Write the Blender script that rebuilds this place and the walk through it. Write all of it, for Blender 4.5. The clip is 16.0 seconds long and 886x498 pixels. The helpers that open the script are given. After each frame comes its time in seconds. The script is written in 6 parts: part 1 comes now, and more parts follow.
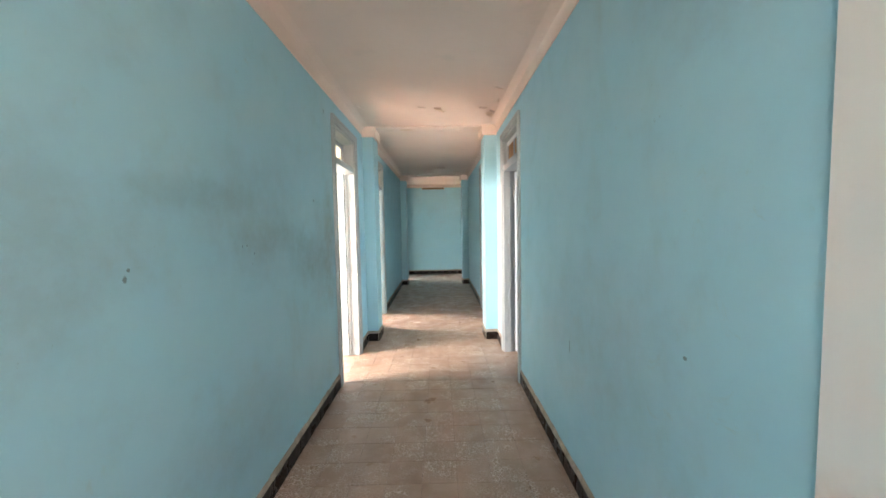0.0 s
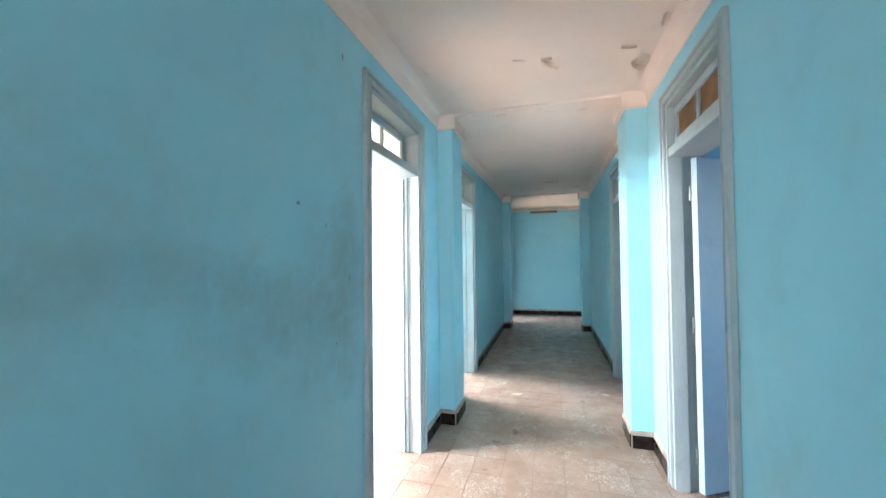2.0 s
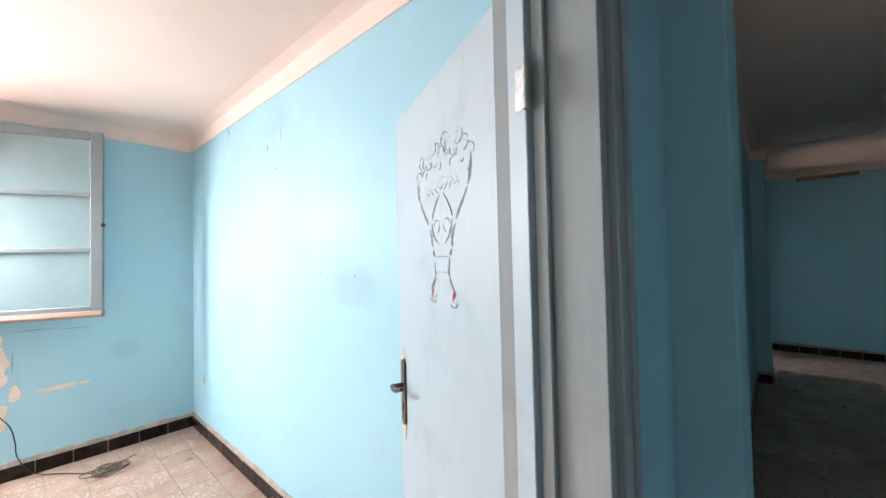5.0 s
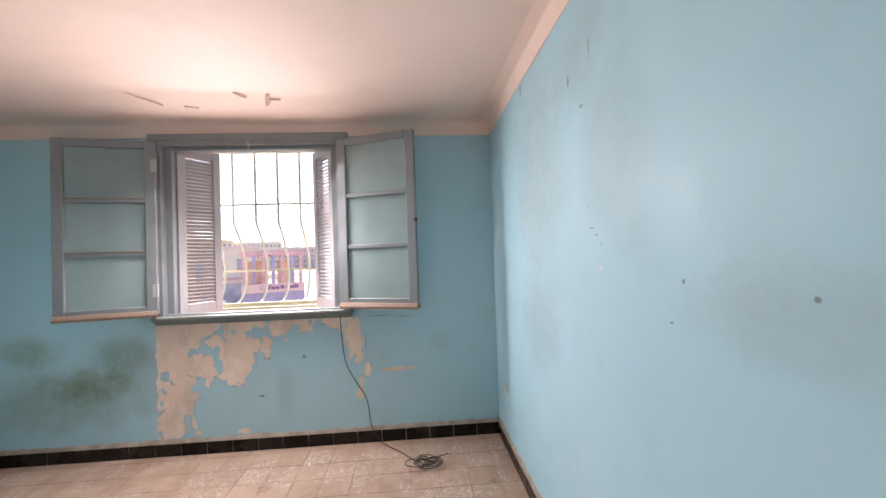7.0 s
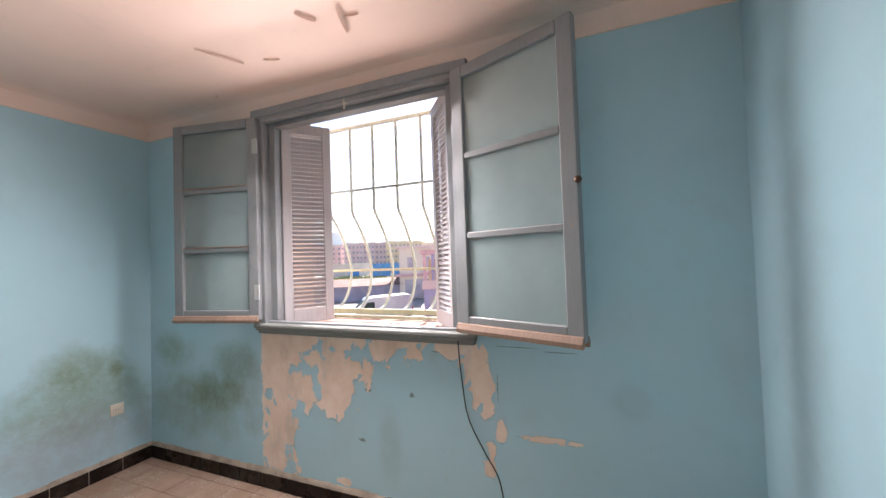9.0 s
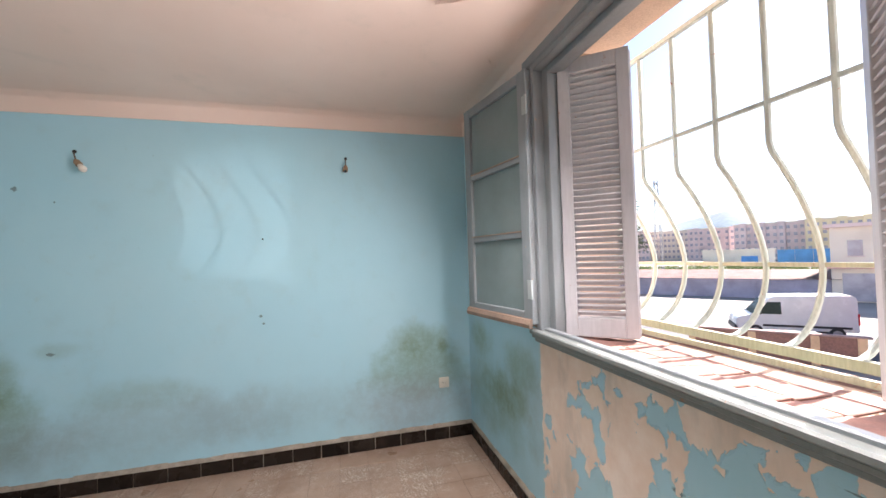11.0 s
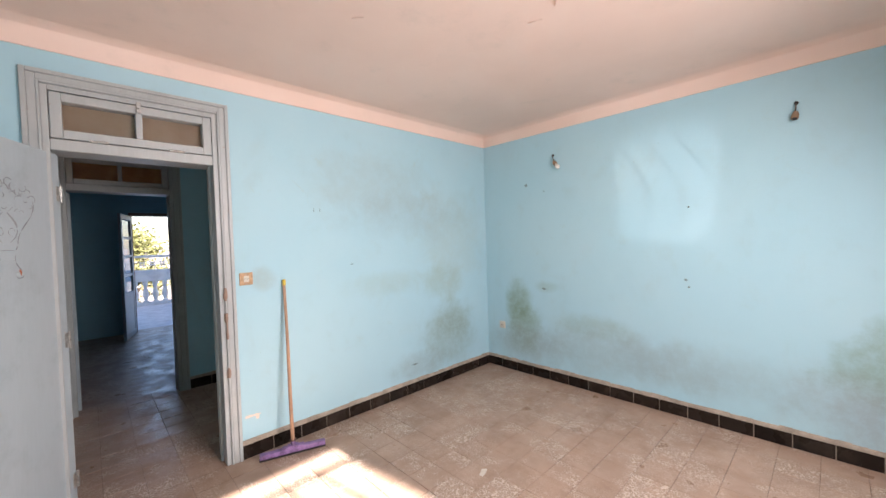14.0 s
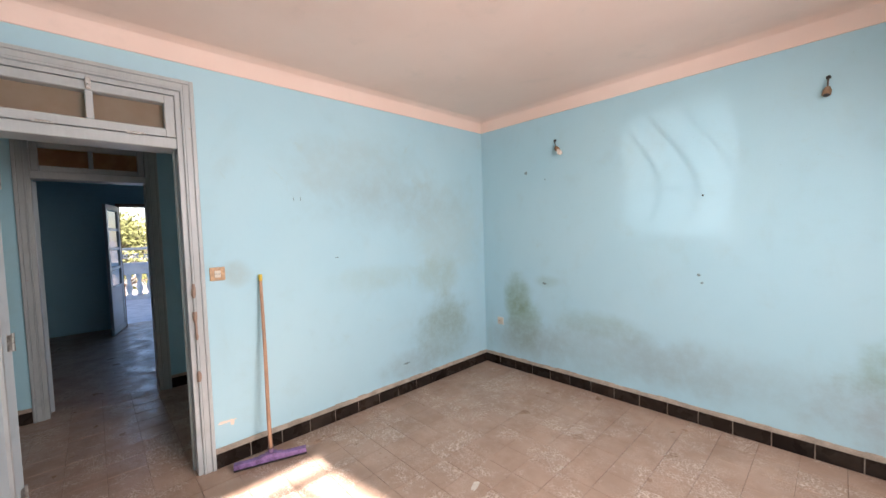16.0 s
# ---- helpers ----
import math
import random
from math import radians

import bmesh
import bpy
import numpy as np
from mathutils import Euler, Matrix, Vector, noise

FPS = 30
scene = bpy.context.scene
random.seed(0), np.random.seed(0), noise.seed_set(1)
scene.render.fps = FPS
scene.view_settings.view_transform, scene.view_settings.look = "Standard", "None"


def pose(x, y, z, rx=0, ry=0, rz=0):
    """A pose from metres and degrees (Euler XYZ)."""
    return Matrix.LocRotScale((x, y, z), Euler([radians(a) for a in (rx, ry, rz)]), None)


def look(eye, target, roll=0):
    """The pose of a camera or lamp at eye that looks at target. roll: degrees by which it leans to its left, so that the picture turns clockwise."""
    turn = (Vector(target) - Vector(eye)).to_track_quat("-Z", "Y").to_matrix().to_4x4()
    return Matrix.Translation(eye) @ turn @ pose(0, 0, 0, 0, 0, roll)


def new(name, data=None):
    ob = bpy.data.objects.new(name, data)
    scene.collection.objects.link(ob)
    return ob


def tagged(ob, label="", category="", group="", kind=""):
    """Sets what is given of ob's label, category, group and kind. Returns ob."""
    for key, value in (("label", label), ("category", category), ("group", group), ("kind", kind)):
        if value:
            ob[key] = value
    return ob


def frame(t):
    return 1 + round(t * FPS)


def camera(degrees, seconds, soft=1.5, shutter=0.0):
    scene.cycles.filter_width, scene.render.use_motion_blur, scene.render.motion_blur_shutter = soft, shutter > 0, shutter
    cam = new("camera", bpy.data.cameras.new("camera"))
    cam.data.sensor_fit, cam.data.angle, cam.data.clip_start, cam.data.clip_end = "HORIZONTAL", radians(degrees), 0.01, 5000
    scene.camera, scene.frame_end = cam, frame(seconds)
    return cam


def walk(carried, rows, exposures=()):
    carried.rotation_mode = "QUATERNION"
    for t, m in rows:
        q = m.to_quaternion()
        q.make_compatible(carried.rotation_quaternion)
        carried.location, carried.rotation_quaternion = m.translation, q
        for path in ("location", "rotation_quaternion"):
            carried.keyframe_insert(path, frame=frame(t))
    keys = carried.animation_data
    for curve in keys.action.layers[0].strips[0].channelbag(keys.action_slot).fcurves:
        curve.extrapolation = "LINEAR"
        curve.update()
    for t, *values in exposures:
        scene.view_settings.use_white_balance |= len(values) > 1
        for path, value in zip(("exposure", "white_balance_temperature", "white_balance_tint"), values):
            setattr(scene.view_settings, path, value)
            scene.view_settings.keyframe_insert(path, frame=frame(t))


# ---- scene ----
cam = camera(99.9, 16.0)
SUN, SKY = 5.0, 0.055
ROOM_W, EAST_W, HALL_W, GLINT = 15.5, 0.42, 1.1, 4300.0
EXPOSURES = [(0, 5.8, 7100, 19), (0.6, 5.88, 6100, 9), (1.2, 5.95, 5600, 4), (2, 5.85, 5650, 5), (2.6, 5.7, 6000, 10), (3.2, 5.45, 6100, 11), (5.3, 3.25, 5950, 14), (6.2, 2.72, 6300, 18), (7, 2.5, 6450, 21), (8.2, 2.35, 6600, 23), (11, 2.45, 6400, 17), (12.5, 2.75, 6650, 21), (14.5, 2.78, 6650, 22), (16, 2.75, 6650, 22)]
PATH = [
    (0, (-0.009, 0.247, 1.443), (0.011, 2.243, 1.317), -1.0),
    (0.5, (-0.067, 0.622, 1.496), (-0.213, 2.614, 1.392), -1.4),
    (1, (-0.002, 1.027, 1.476), (-0.3, 3.005, 1.444), -0.8),
    (1.5, (0.032, 1.399, 1.467), (-0.401, 3.351, 1.476), -1.0),
    (2, (0.011, 1.793, 1.423), (-0.548, 3.712, 1.471), -0.6),
    (2.5, (-0.006, 2.177, 1.49), (-0.657, 4.068, 1.523), -1.0),
    (3, (-0.087, 2.523, 1.501), (-0.91, 4.345, 1.531), -1.5),
    (3.2, (-0.116, 2.658, 1.471), (-1.015, 4.443, 1.535), -1.4),
    (5.3, (-0.807, 3.832, 1.508), (-2.339, 5.118, 1.539), -1.3),
    (5.5, (-0.856, 3.851, 1.514), (-2.545, 4.922, 1.537), -1.6),
    (6, (-1.068, 3.95, 1.513), (-2.972, 4.564, 1.537), -1.8),
    (6.5, (-1.33, 4.014, 1.485), (-3.302, 4.345, 1.523), -1.9),
    (7, (-1.637, 4.136, 1.515), (-3.631, 4.284, 1.551), -2.0),
    (7.5, (-1.928, 4.192, 1.502), (-3.927, 4.144, 1.549), -2.1),
    (8, (-2.246, 4.19, 1.507), (-4.228, 3.932, 1.564), -2.1),
    (8.2, (-2.373, 4.205, 1.498), (-4.343, 3.87, 1.558), -2.1),
    (10.5, (-3.633, 4.023, 1.49), (-4.643, 2.297, 1.541), -1.8),
    (11, (-3.769, 3.888, 1.501), (-4.278, 1.954, 1.548), -1.7),
    (11.5, (-3.862, 3.89, 1.525), (-3.835, 1.89, 1.549), -1.8),
    (12, (-3.904, 3.952, 1.531), (-3.502, 1.993, 1.546), -1.9),
    (12.5, (-3.891, 4.046, 1.54), (-3.227, 2.16, 1.523), -1.9),
    (13, (-3.908, 4.121, 1.552), (-3.095, 2.294, 1.504), -2.0),
    (13.5, (-3.916, 4.206, 1.508), (-2.767, 2.569, 1.462), -1.8),
    (14, (-3.957, 4.256, 1.492), (-2.51, 2.877, 1.437), -1.8),
    (14.5, (-3.967, 4.261, 1.5), (-2.33, 3.116, 1.416), -1.9),
    (15, (-3.914, 4.23, 1.489), (-2.193, 3.214, 1.394), -1.7),
    (15.5, (-3.863, 4.161, 1.51), (-2.185, 3.078, 1.402), -1.8),
    (16, (-3.844, 4.035, 1.487), (-2.388, 2.667, 1.388), -1.8),
]
walk(cam, [(t, look(eye, target, roll)) for t, eye, target, roll in PATH], EXPOSURES)


# ---- world and sun ----
SUN_EL, SUN_PLAN = radians(34.4), math.atan2(0.172, 1.0)   # the sun stands in the west, a little south
world = bpy.data.worlds.new("world")
scene.world = world
world.use_nodes = True
sky = world.node_tree.nodes.new("ShaderNodeTexSky")
sky.sky_type, sky.sun_disc = "NISHITA", False
sky.sun_elevation, sky.sun_rotation = SUN_EL, radians(270) - SUN_PLAN
sky.air_density, sky.dust_density, sky.ozone_density = 1.0, 0.6, 1.5
world.node_tree.links.new(sky.outputs[0], world.node_tree.nodes["Background"].inputs[0])
world.node_tree.nodes["Background"].inputs[1].default_value = SKY
sun_lamp = bpy.data.lights.new("sun", "SUN")
sun_lamp.energy, sun_lamp.angle, sun_lamp.color = SUN, radians(0.8), (1.0, 0.93, 0.84)
sun_dir = Vector((math.cos(SUN_EL) * math.cos(SUN_PLAN), math.cos(SUN_EL) * math.sin(SUN_PLAN), -math.sin(SUN_EL)))
new("sun", sun_lamp).matrix_world = Matrix.Translation((-30, -3, 25)) @ sun_dir.to_track_quat("-Z", "Y").to_matrix().to_4x4()

# area lamps added for daylight of sky and bright ground at each window and balcony opening
for at, turn, tilt, size, watts in (((-4.60, 2.82, 1.80), -83, 46, (1.26, 0.30), ROOM_W * 0.26), ((-4.60, 2.82, 2.06), -83, 46, (1.26, 0.30), ROOM_W * 0.26), ((-4.60, 2.82, 2.32), -83, 46, (1.26, 0.30), ROOM_W * 0.26),
                                    ((-4.70, 2.82, 1.80), -86, 0, (1.28, 1.20), ROOM_W * 0.17),
                                    ((-4.80, 7.04, 1.85), -90, 25, (1.36, 1.44), ROOM_W), ((-4.80, 10.34, 1.85), -90, 25, (1.36, 1.44), ROOM_W * 0.25),
                                    ((4.70, 3.27, 1.05), 90, 20, (0.74, 1.9), EAST_W), ((4.70, 6.95, 1.65), 90, 20, (1.0, 1.2), EAST_W), ((4.70, 10.25, 1.65), 90, 20, (1.0, 1.2), EAST_W * 0.4),
                                    # lamp at an unseen hall opening, added to light the corridor's near end
                                    ((-0.05, -2.7, 1.62), 0, 20, (0.9, 1.4), HALL_W)):
    day = bpy.data.lights.new("window_daylight", "AREA")
    day.shape, day.size, day.size_y, day.energy, day.color = "RECTANGLE", size[0], size[1], watts, (0.24, 0.54, 1.0) if turn == 90 else (1.0, 0.95, 0.91)
    day.spread = radians(180)
    new("window_daylight", day).matrix_world = pose(*at, 90, 0, turn) @ pose(0, 0, 0, -tilt)

# spot lamp added for a sun reflection; throws a faint grille pattern on the south wall
glint = bpy.data.lights.new("glint_spot", "SPOT")
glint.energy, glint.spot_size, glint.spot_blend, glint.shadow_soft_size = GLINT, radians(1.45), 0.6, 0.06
new("glint_spot", glint).matrix_world = look((-38.6, 34.4, -2.55), (-3.17, 0.846, 1.82))

# ---- node helpers ----
class Mat:
    """A Principled material with a few shorthands for its node graph."""

    def __init__(self, name, color=(0.5, 0.5, 0.5), rough=0.6, metal=0.0):
        self.m = bpy.data.materials.new(name)
        self.m.use_nodes = True
        self.t = self.m.node_tree
        self.b = self.t.nodes["Principled BSDF"]
        self.put(self.b, "Roughness", rough)
        self.put(self.b, "Metallic", metal)
        self.put(self.b, "Base Color", color)
        self.pos = self.node("ShaderNodeNewGeometry").outputs["Position"]
        self.obj = self.node("ShaderNodeTexCoord").outputs["Object"]

    def node(self, kind, **values):
        n = self.t.nodes.new(kind)
        for key, v in values.items():
            setattr(n, key, v)
        return n

    def put(self, n, key, v):
        if isinstance(v, bpy.types.NodeSocket):
            self.t.links.new(v, n.inputs[key])
        elif isinstance(v, (tuple, list)) and n.inputs[key].type == "RGBA" and len(v) == 3:
            n.inputs[key].default_value = (*v, 1)
        else:
            n.inputs[key].default_value = v

    def math(self, op, a, b=0.0, c=None, clamp=False):
        n = self.node("ShaderNodeMath", operation=op, use_clamp=clamp)
        self.put(n, 0, a)
        self.put(n, 1, b)
        if c is not None:
            self.put(n, 2, c)
        return n.outputs[0]

    def noise(self, scale, detail=4, rough=0.55, vec=None, distort=0.0):
        n = self.node("ShaderNodeTexNoise")
        self.put(n, "Vector", vec if vec is not None else self.pos)
        for k, v in (("Scale", scale), ("Detail", detail), ("Roughness", rough), ("Distortion", distort)):
            self.put(n, k, v)
        return n.outputs["Fac"]

    def ramp(self, f, lo, hi, a=0.0, b=1.0, smooth=True):
        n = self.node("ShaderNodeMapRange", interpolation_type="SMOOTHSTEP" if smooth else "LINEAR")
        for k, v in (("Value", f), ("From Min", lo), ("From Max", hi), ("To Min", a), ("To Max", b)):
            self.put(n, k, v)
        return n.outputs[0]

    def mix(self, f, a, b, blend="MIX"):
        n = self.node("ShaderNodeMix", data_type="RGBA", blend_type=blend)
        self.put(n, "Factor", f)
        self.put(n, "A", a)
        self.put(n, "B", b)
        return n.outputs["Result"]

    def scaled(self, vec, s):
        n = self.node("ShaderNodeVectorMath", operation="MULTIPLY")
        self.put(n, 0, vec)
        n.inputs[1].default_value = s
        return n.outputs[0]

    def blob(self, centre, radii, wobble=None, amount=0.0):
        """1 at the centre, 0 at the ellipsoid's edge, with an uneven outline."""
        n = self.node("ShaderNodeVectorMath", operation="SUBTRACT")
        self.put(n, 0, self.pos)
        n.inputs[1].default_value = centre
        n2 = self.node("ShaderNodeVectorMath", operation="DIVIDE")
        self.put(n2, 0, n.outputs[0])
        n2.inputs[1].default_value = radii
        n3 = self.node("ShaderNodeVectorMath", operation="LENGTH")
        self.put(n3, 0, n2.outputs[0])
        d = self.math("SUBTRACT", 1.0, n3.outputs["Value"])
        return d if wobble is None else self.math("MULTIPLY_ADD", wobble, amount, d)

    def bump(self, h, strength=0.2, dist=0.002, chain=None):
        n = self.node("ShaderNodeBump")
        self.put(n, "Height", h)
        self.put(n, "Strength", strength)
        self.put(n, "Distance", dist)
        if chain is not None:
            self.put(n, "Normal", chain)
        self.put(self.b, "Normal", n.outputs[0])
        return n.outputs[0]

    def color(self, c):
        self.put(self.b, "Base Color", c)
        return self


def simple(name, color, rough=0.6, metal=0.0, vary=0.12, scale=9.0, grain=120.0, depth=0.0006):
    """A surface with blotches, fine grain and light relief."""
    m = Mat(name, color, rough, metal)
    big, fine = m.noise(scale, 4), m.noise(grain, 3)
    f = m.math("ADD", m.ramp(big, 0.3, 0.7, -vary, vary), m.ramp(fine, 0.3, 0.7, -vary * 0.5, vary * 0.5))
    dark = tuple(c * 0.35 for c in color)
    light = tuple(min(1, c * 1.5 + 0.02) for c in color)
    c = m.mix(m.math("ABSOLUTE", m.math("MINIMUM", f, 0.0)), color, dark)
    m.color(m.mix(m.math("MAXIMUM", f, 0.0), c, light))
    m.put(m.b, "Roughness", m.ramp(big, 0.3, 0.7, rough * 0.85, min(1, rough * 1.15)))
    m.bump(fine, 0.35, depth)
    return m.m


BLUE = (0.37, 0.605, 0.69)
HALL_BLUE = (0.325, 0.588, 0.675)                   # the room's blue, deepened to put the corridor's shade into the colour
CREAM = (0.76, 0.60, 0.50)


def wall_paint(name, stains=(), peels=(), chips=(), marks=(), grime=0.5, base=BLUE):
    """Gloss wall paint with roller texture, smudges, mould stains and places where it has flaked off the plaster.
    stains: (centre, radii, colour, strength); peels and chips: (centre, radii)."""
    m = Mat(name, base, 0.32)
    big, mid, fine = m.noise(0.9, 5), m.noise(5, 5, 0.6), m.noise(160, 3)
    c = m.mix(m.ramp(big, 0.35, 0.7), base, tuple(b * k for b, k in zip(base, (1.08, 1.03, 1.01))))
    c = m.mix(m.math("MULTIPLY", m.ramp(mid, 0.52, 0.8), 0.30 * grime), c, (0.34, 0.42, 0.40))
    streak = m.noise(2.2, 5, 0.6, m.scaled(m.pos, (1, 1, 0.55)), 0.6)
    c = m.mix(m.math("MULTIPLY", m.ramp(streak, 0.55, 0.75), 0.22 * grime), c, (0.30, 0.33, 0.28))
    smut = m.noise(13, 6, 0.72)
    for centre, radii, tint, strength in stains:
        f = m.math("MULTIPLY", m.ramp(m.blob(centre, radii, m.noise(4.5, 5, 0.65), 1.1), 0.40, 1.25), strength)
        f = m.math("MULTIPLY", f, m.ramp(smut, 0.30, 0.62, 0.62, 1.0))
        c = m.mix(f, c, tint)
    speck = m.math("MULTIPLY", m.ramp(m.noise(34, 5, 0.7), 0.66, 0.72), m.ramp(m.noise(1.7, 4, 0.6), 0.48, 0.66))
    c = m.mix(m.math("MULTIPLY", speck, 0.38), c, (0.22, 0.26, 0.22))
    scuff = m.math("MULTIPLY", m.ramp(m.noise(6.5, 6, 0.72, None, 0.8), 0.60, 0.70), m.ramp(m.noise(1.1, 4), 0.45, 0.62))
    c = m.mix(m.math("MULTIPLY", scuff, 0.30 * grime), c, (0.36, 0.40, 0.30))
    if marks:
        ragged, f = m.noise(60, 4, 0.6), None
        for centre, radii in marks:
            q = m.blob(centre, radii, ragged, 1.6)
            f = q if f is None else m.math("MAXIMUM", f, q)
        c = m.mix(m.ramp(f, 0.85, 1.35, 0.0, 0.75), c, (0.11, 0.13, 0.125))
    h = m.math("MULTIPLY", fine, 0.25)
    rough = m.ramp(mid, 0.3, 0.75, 0.48, 0.64)
    if peels or chips:
        warp = m.node("ShaderNodeTexNoise")
        for k, v in (("Vector", m.pos), ("Scale", 16.0), ("Detail", 3.0)):
            m.put(warp, k, v)
        moved = m.node("ShaderNodeVectorMath", operation="MULTIPLY_ADD")
        m.put(moved, 0, warp.outputs["Color"])
        moved.inputs[1].default_value = (0.0, 0.07, 0.07)
        m.put(moved, 2, m.scaled(m.pos, (0.0, 1.0, 0.72)))
        shard = m.node("ShaderNodeTexVoronoi")
        m.put(shard, "Vector", moved.outputs[0])
        m.put(shard, "Scale", 17.0)
        cell = m.node("ShaderNodeSeparateColor")
        m.put(cell, 0, shard.outputs["Color"])
        edge = m.math("MULTIPLY_ADD", cell.outputs[0], 0.36, m.math("MULTIPLY", m.noise(8.5, 7, 0.62, m.scaled(m.pos, (1, 1, 0.62)), 1.4), 0.64))
        f = None
        for centre, radii in (*peels, *chips):
            g = m.blob(centre, radii, edge, 2.3)
            f = g if f is None else m.math("MAXIMUM", f, g)
        if peels:                                   # the coat ends in a straight break under the window's jamb
            xyz = m.node("ShaderNodeSeparateXYZ")
            m.put(xyz, 0, m.pos)
            f = m.math("MINIMUM", f, m.ramp(m.math("MULTIPLY_ADD", m.noise(14, 4, 0.6), 0.07, xyz.outputs[1]), 2.080, 2.100, 0.7, 3.0))
        lift = m.ramp(f, 1.08, 1.27)
        f = m.ramp(f, 1.26, 1.28)
        plaster = m.mix(m.ramp(m.noise(7, 5, 0.6), 0.35, 0.7), (0.77, 0.62, 0.51), (0.85, 0.73, 0.63))
        plaster = m.mix(m.math("MULTIPLY", m.ramp(m.noise(4.2, 5, 0.65, m.scaled(m.pos, (1, 1, 0.3))), 0.50, 0.68), 0.42), plaster, (0.42, 0.38, 0.33))
        c = m.mix(f, c, plaster)
        rough = m.math("MULTIPLY_ADD", f, 0.5, rough)
        h = m.math("ADD", m.math("MULTIPLY_ADD", f, -3.0, h), m.math("MULTIPLY", lift, 1.0))
    m.color(c)
    m.put(m.b, "Roughness", rough)
    m.put(m.b, "Specular IOR Level", 0.32)
    m.bump(m.noise(38, 4), 0.10, 0.003, m.bump(h, 0.8, 0.003) if peels else m.bump(h, 0.6, 0.0012))
    return m.m


GREEN, GREY = (0.15, 0.20, 0.08), (0.25, 0.29, 0.29)
M_SOUTH = wall_paint("paint_south", [
    ((-1.57, 0.846, 0.78), (0.20, 0.3, 0.28), GREEN, 0.55), ((-1.62, 0.846, 0.52), (0.26, 0.3, 0.30), GREEN, 0.5), ((-4.34, 0.846, 0.83), (0.26, 0.3, 0.17), GREEN, 0.6),
    ((-4.36, 0.846, 0.58), (0.50, 0.3, 0.28), GREEN, 0.58), ((-4.28, 0.846, 0.30), (0.58, 0.3, 0.30), (0.27, 0.28, 0.29), 0.55), ((-4.53, 0.846, 0.76), (0.07, 0.3, 0.07), GREEN, 0.6),
    ((-2.38, 0.846, 0.61), (0.45, 0.3, 0.14), (0.22, 0.27, 0.19), 0.3), ((-2.5, 0.846, 0.38), (0.95, 0.3, 0.26), GREY, 0.32), ((-3.2, 0.846, 0.40), (0.8, 0.3, 0.24), GREY, 0.26),
    ((-1.65, 0.846, 0.32), (0.5, 0.3, 0.26), GREY, 0.4), ((-1.9, 0.846, 0.96), (0.16, 0.3, 0.07), (0.2, 0.24, 0.15), 0.25)],
    marks=[((-1.694, 0.846, 2.03), (0.022, 0.1, 0.022)), ((-1.906, 0.846, 1.947), (0.008, 0.1, 0.010)), ((-1.88, 0.846, 0.94), (0.03, 0.1, 0.014)), ((-3.151, 0.846, 1.105), (0.014, 0.1, 0.014)), ((-3.17, 0.846, 1.05), (0.012, 0.1, 0.010))])
M_EAST = wall_paint("paint_east", [
    ((-1.12, 1.50, 0.46), (0.3, 0.46, 0.42), (0.19, 0.22, 0.15), 0.40), ((-1.12, 1.42, 0.60), (0.3, 0.30, 0.24), (0.16, 0.19, 0.10), 0.25), ((-1.12, 1.90, 0.25), (0.3, 0.42, 0.16), GREY, 0.42),
    ((-1.12, 1.55, 1.06), (0.3, 0.34, 0.24), (0.24, 0.29, 0.18), 0.28), ((-1.12, 2.25, 1.10), (0.3, 0.50, 0.13), (0.30, 0.36, 0.26), 0.2), ((-1.12, 1.4, 1.5), (0.3, 0.6, 0.6), (0.36, 0.42, 0.36), 0.26),
    ((-1.12, 2.35, 2.0), (0.3, 0.75, 0.34), (0.32, 0.36, 0.33), 0.26), ((-1.12, 2.0, 1.72), (0.3, 0.9, 0.25), GREY, 0.18), ((-1.12, 3.36, 1.25), (0.3, 0.10, 0.10), (0.3, 0.26, 0.18), 0.3)],
    marks=[((-1.12, 2.952, 1.75), (0.1, 0.004, 0.02)), ((-1.12, 2.90, 1.752), (0.1, 0.004, 0.018)), ((-1.12, 1.98, 0.27), (0.1, 0.05, 0.012)), ((-1.12, 2.63, 1.30), (0.1, 0.018, 0.005))],
    chips=[((-1.12, 3.47, 0.285), (0.03, 0.06, 0.009)), ((-1.12, 3.43, 0.27), (0.03, 0.012, 0.018))])
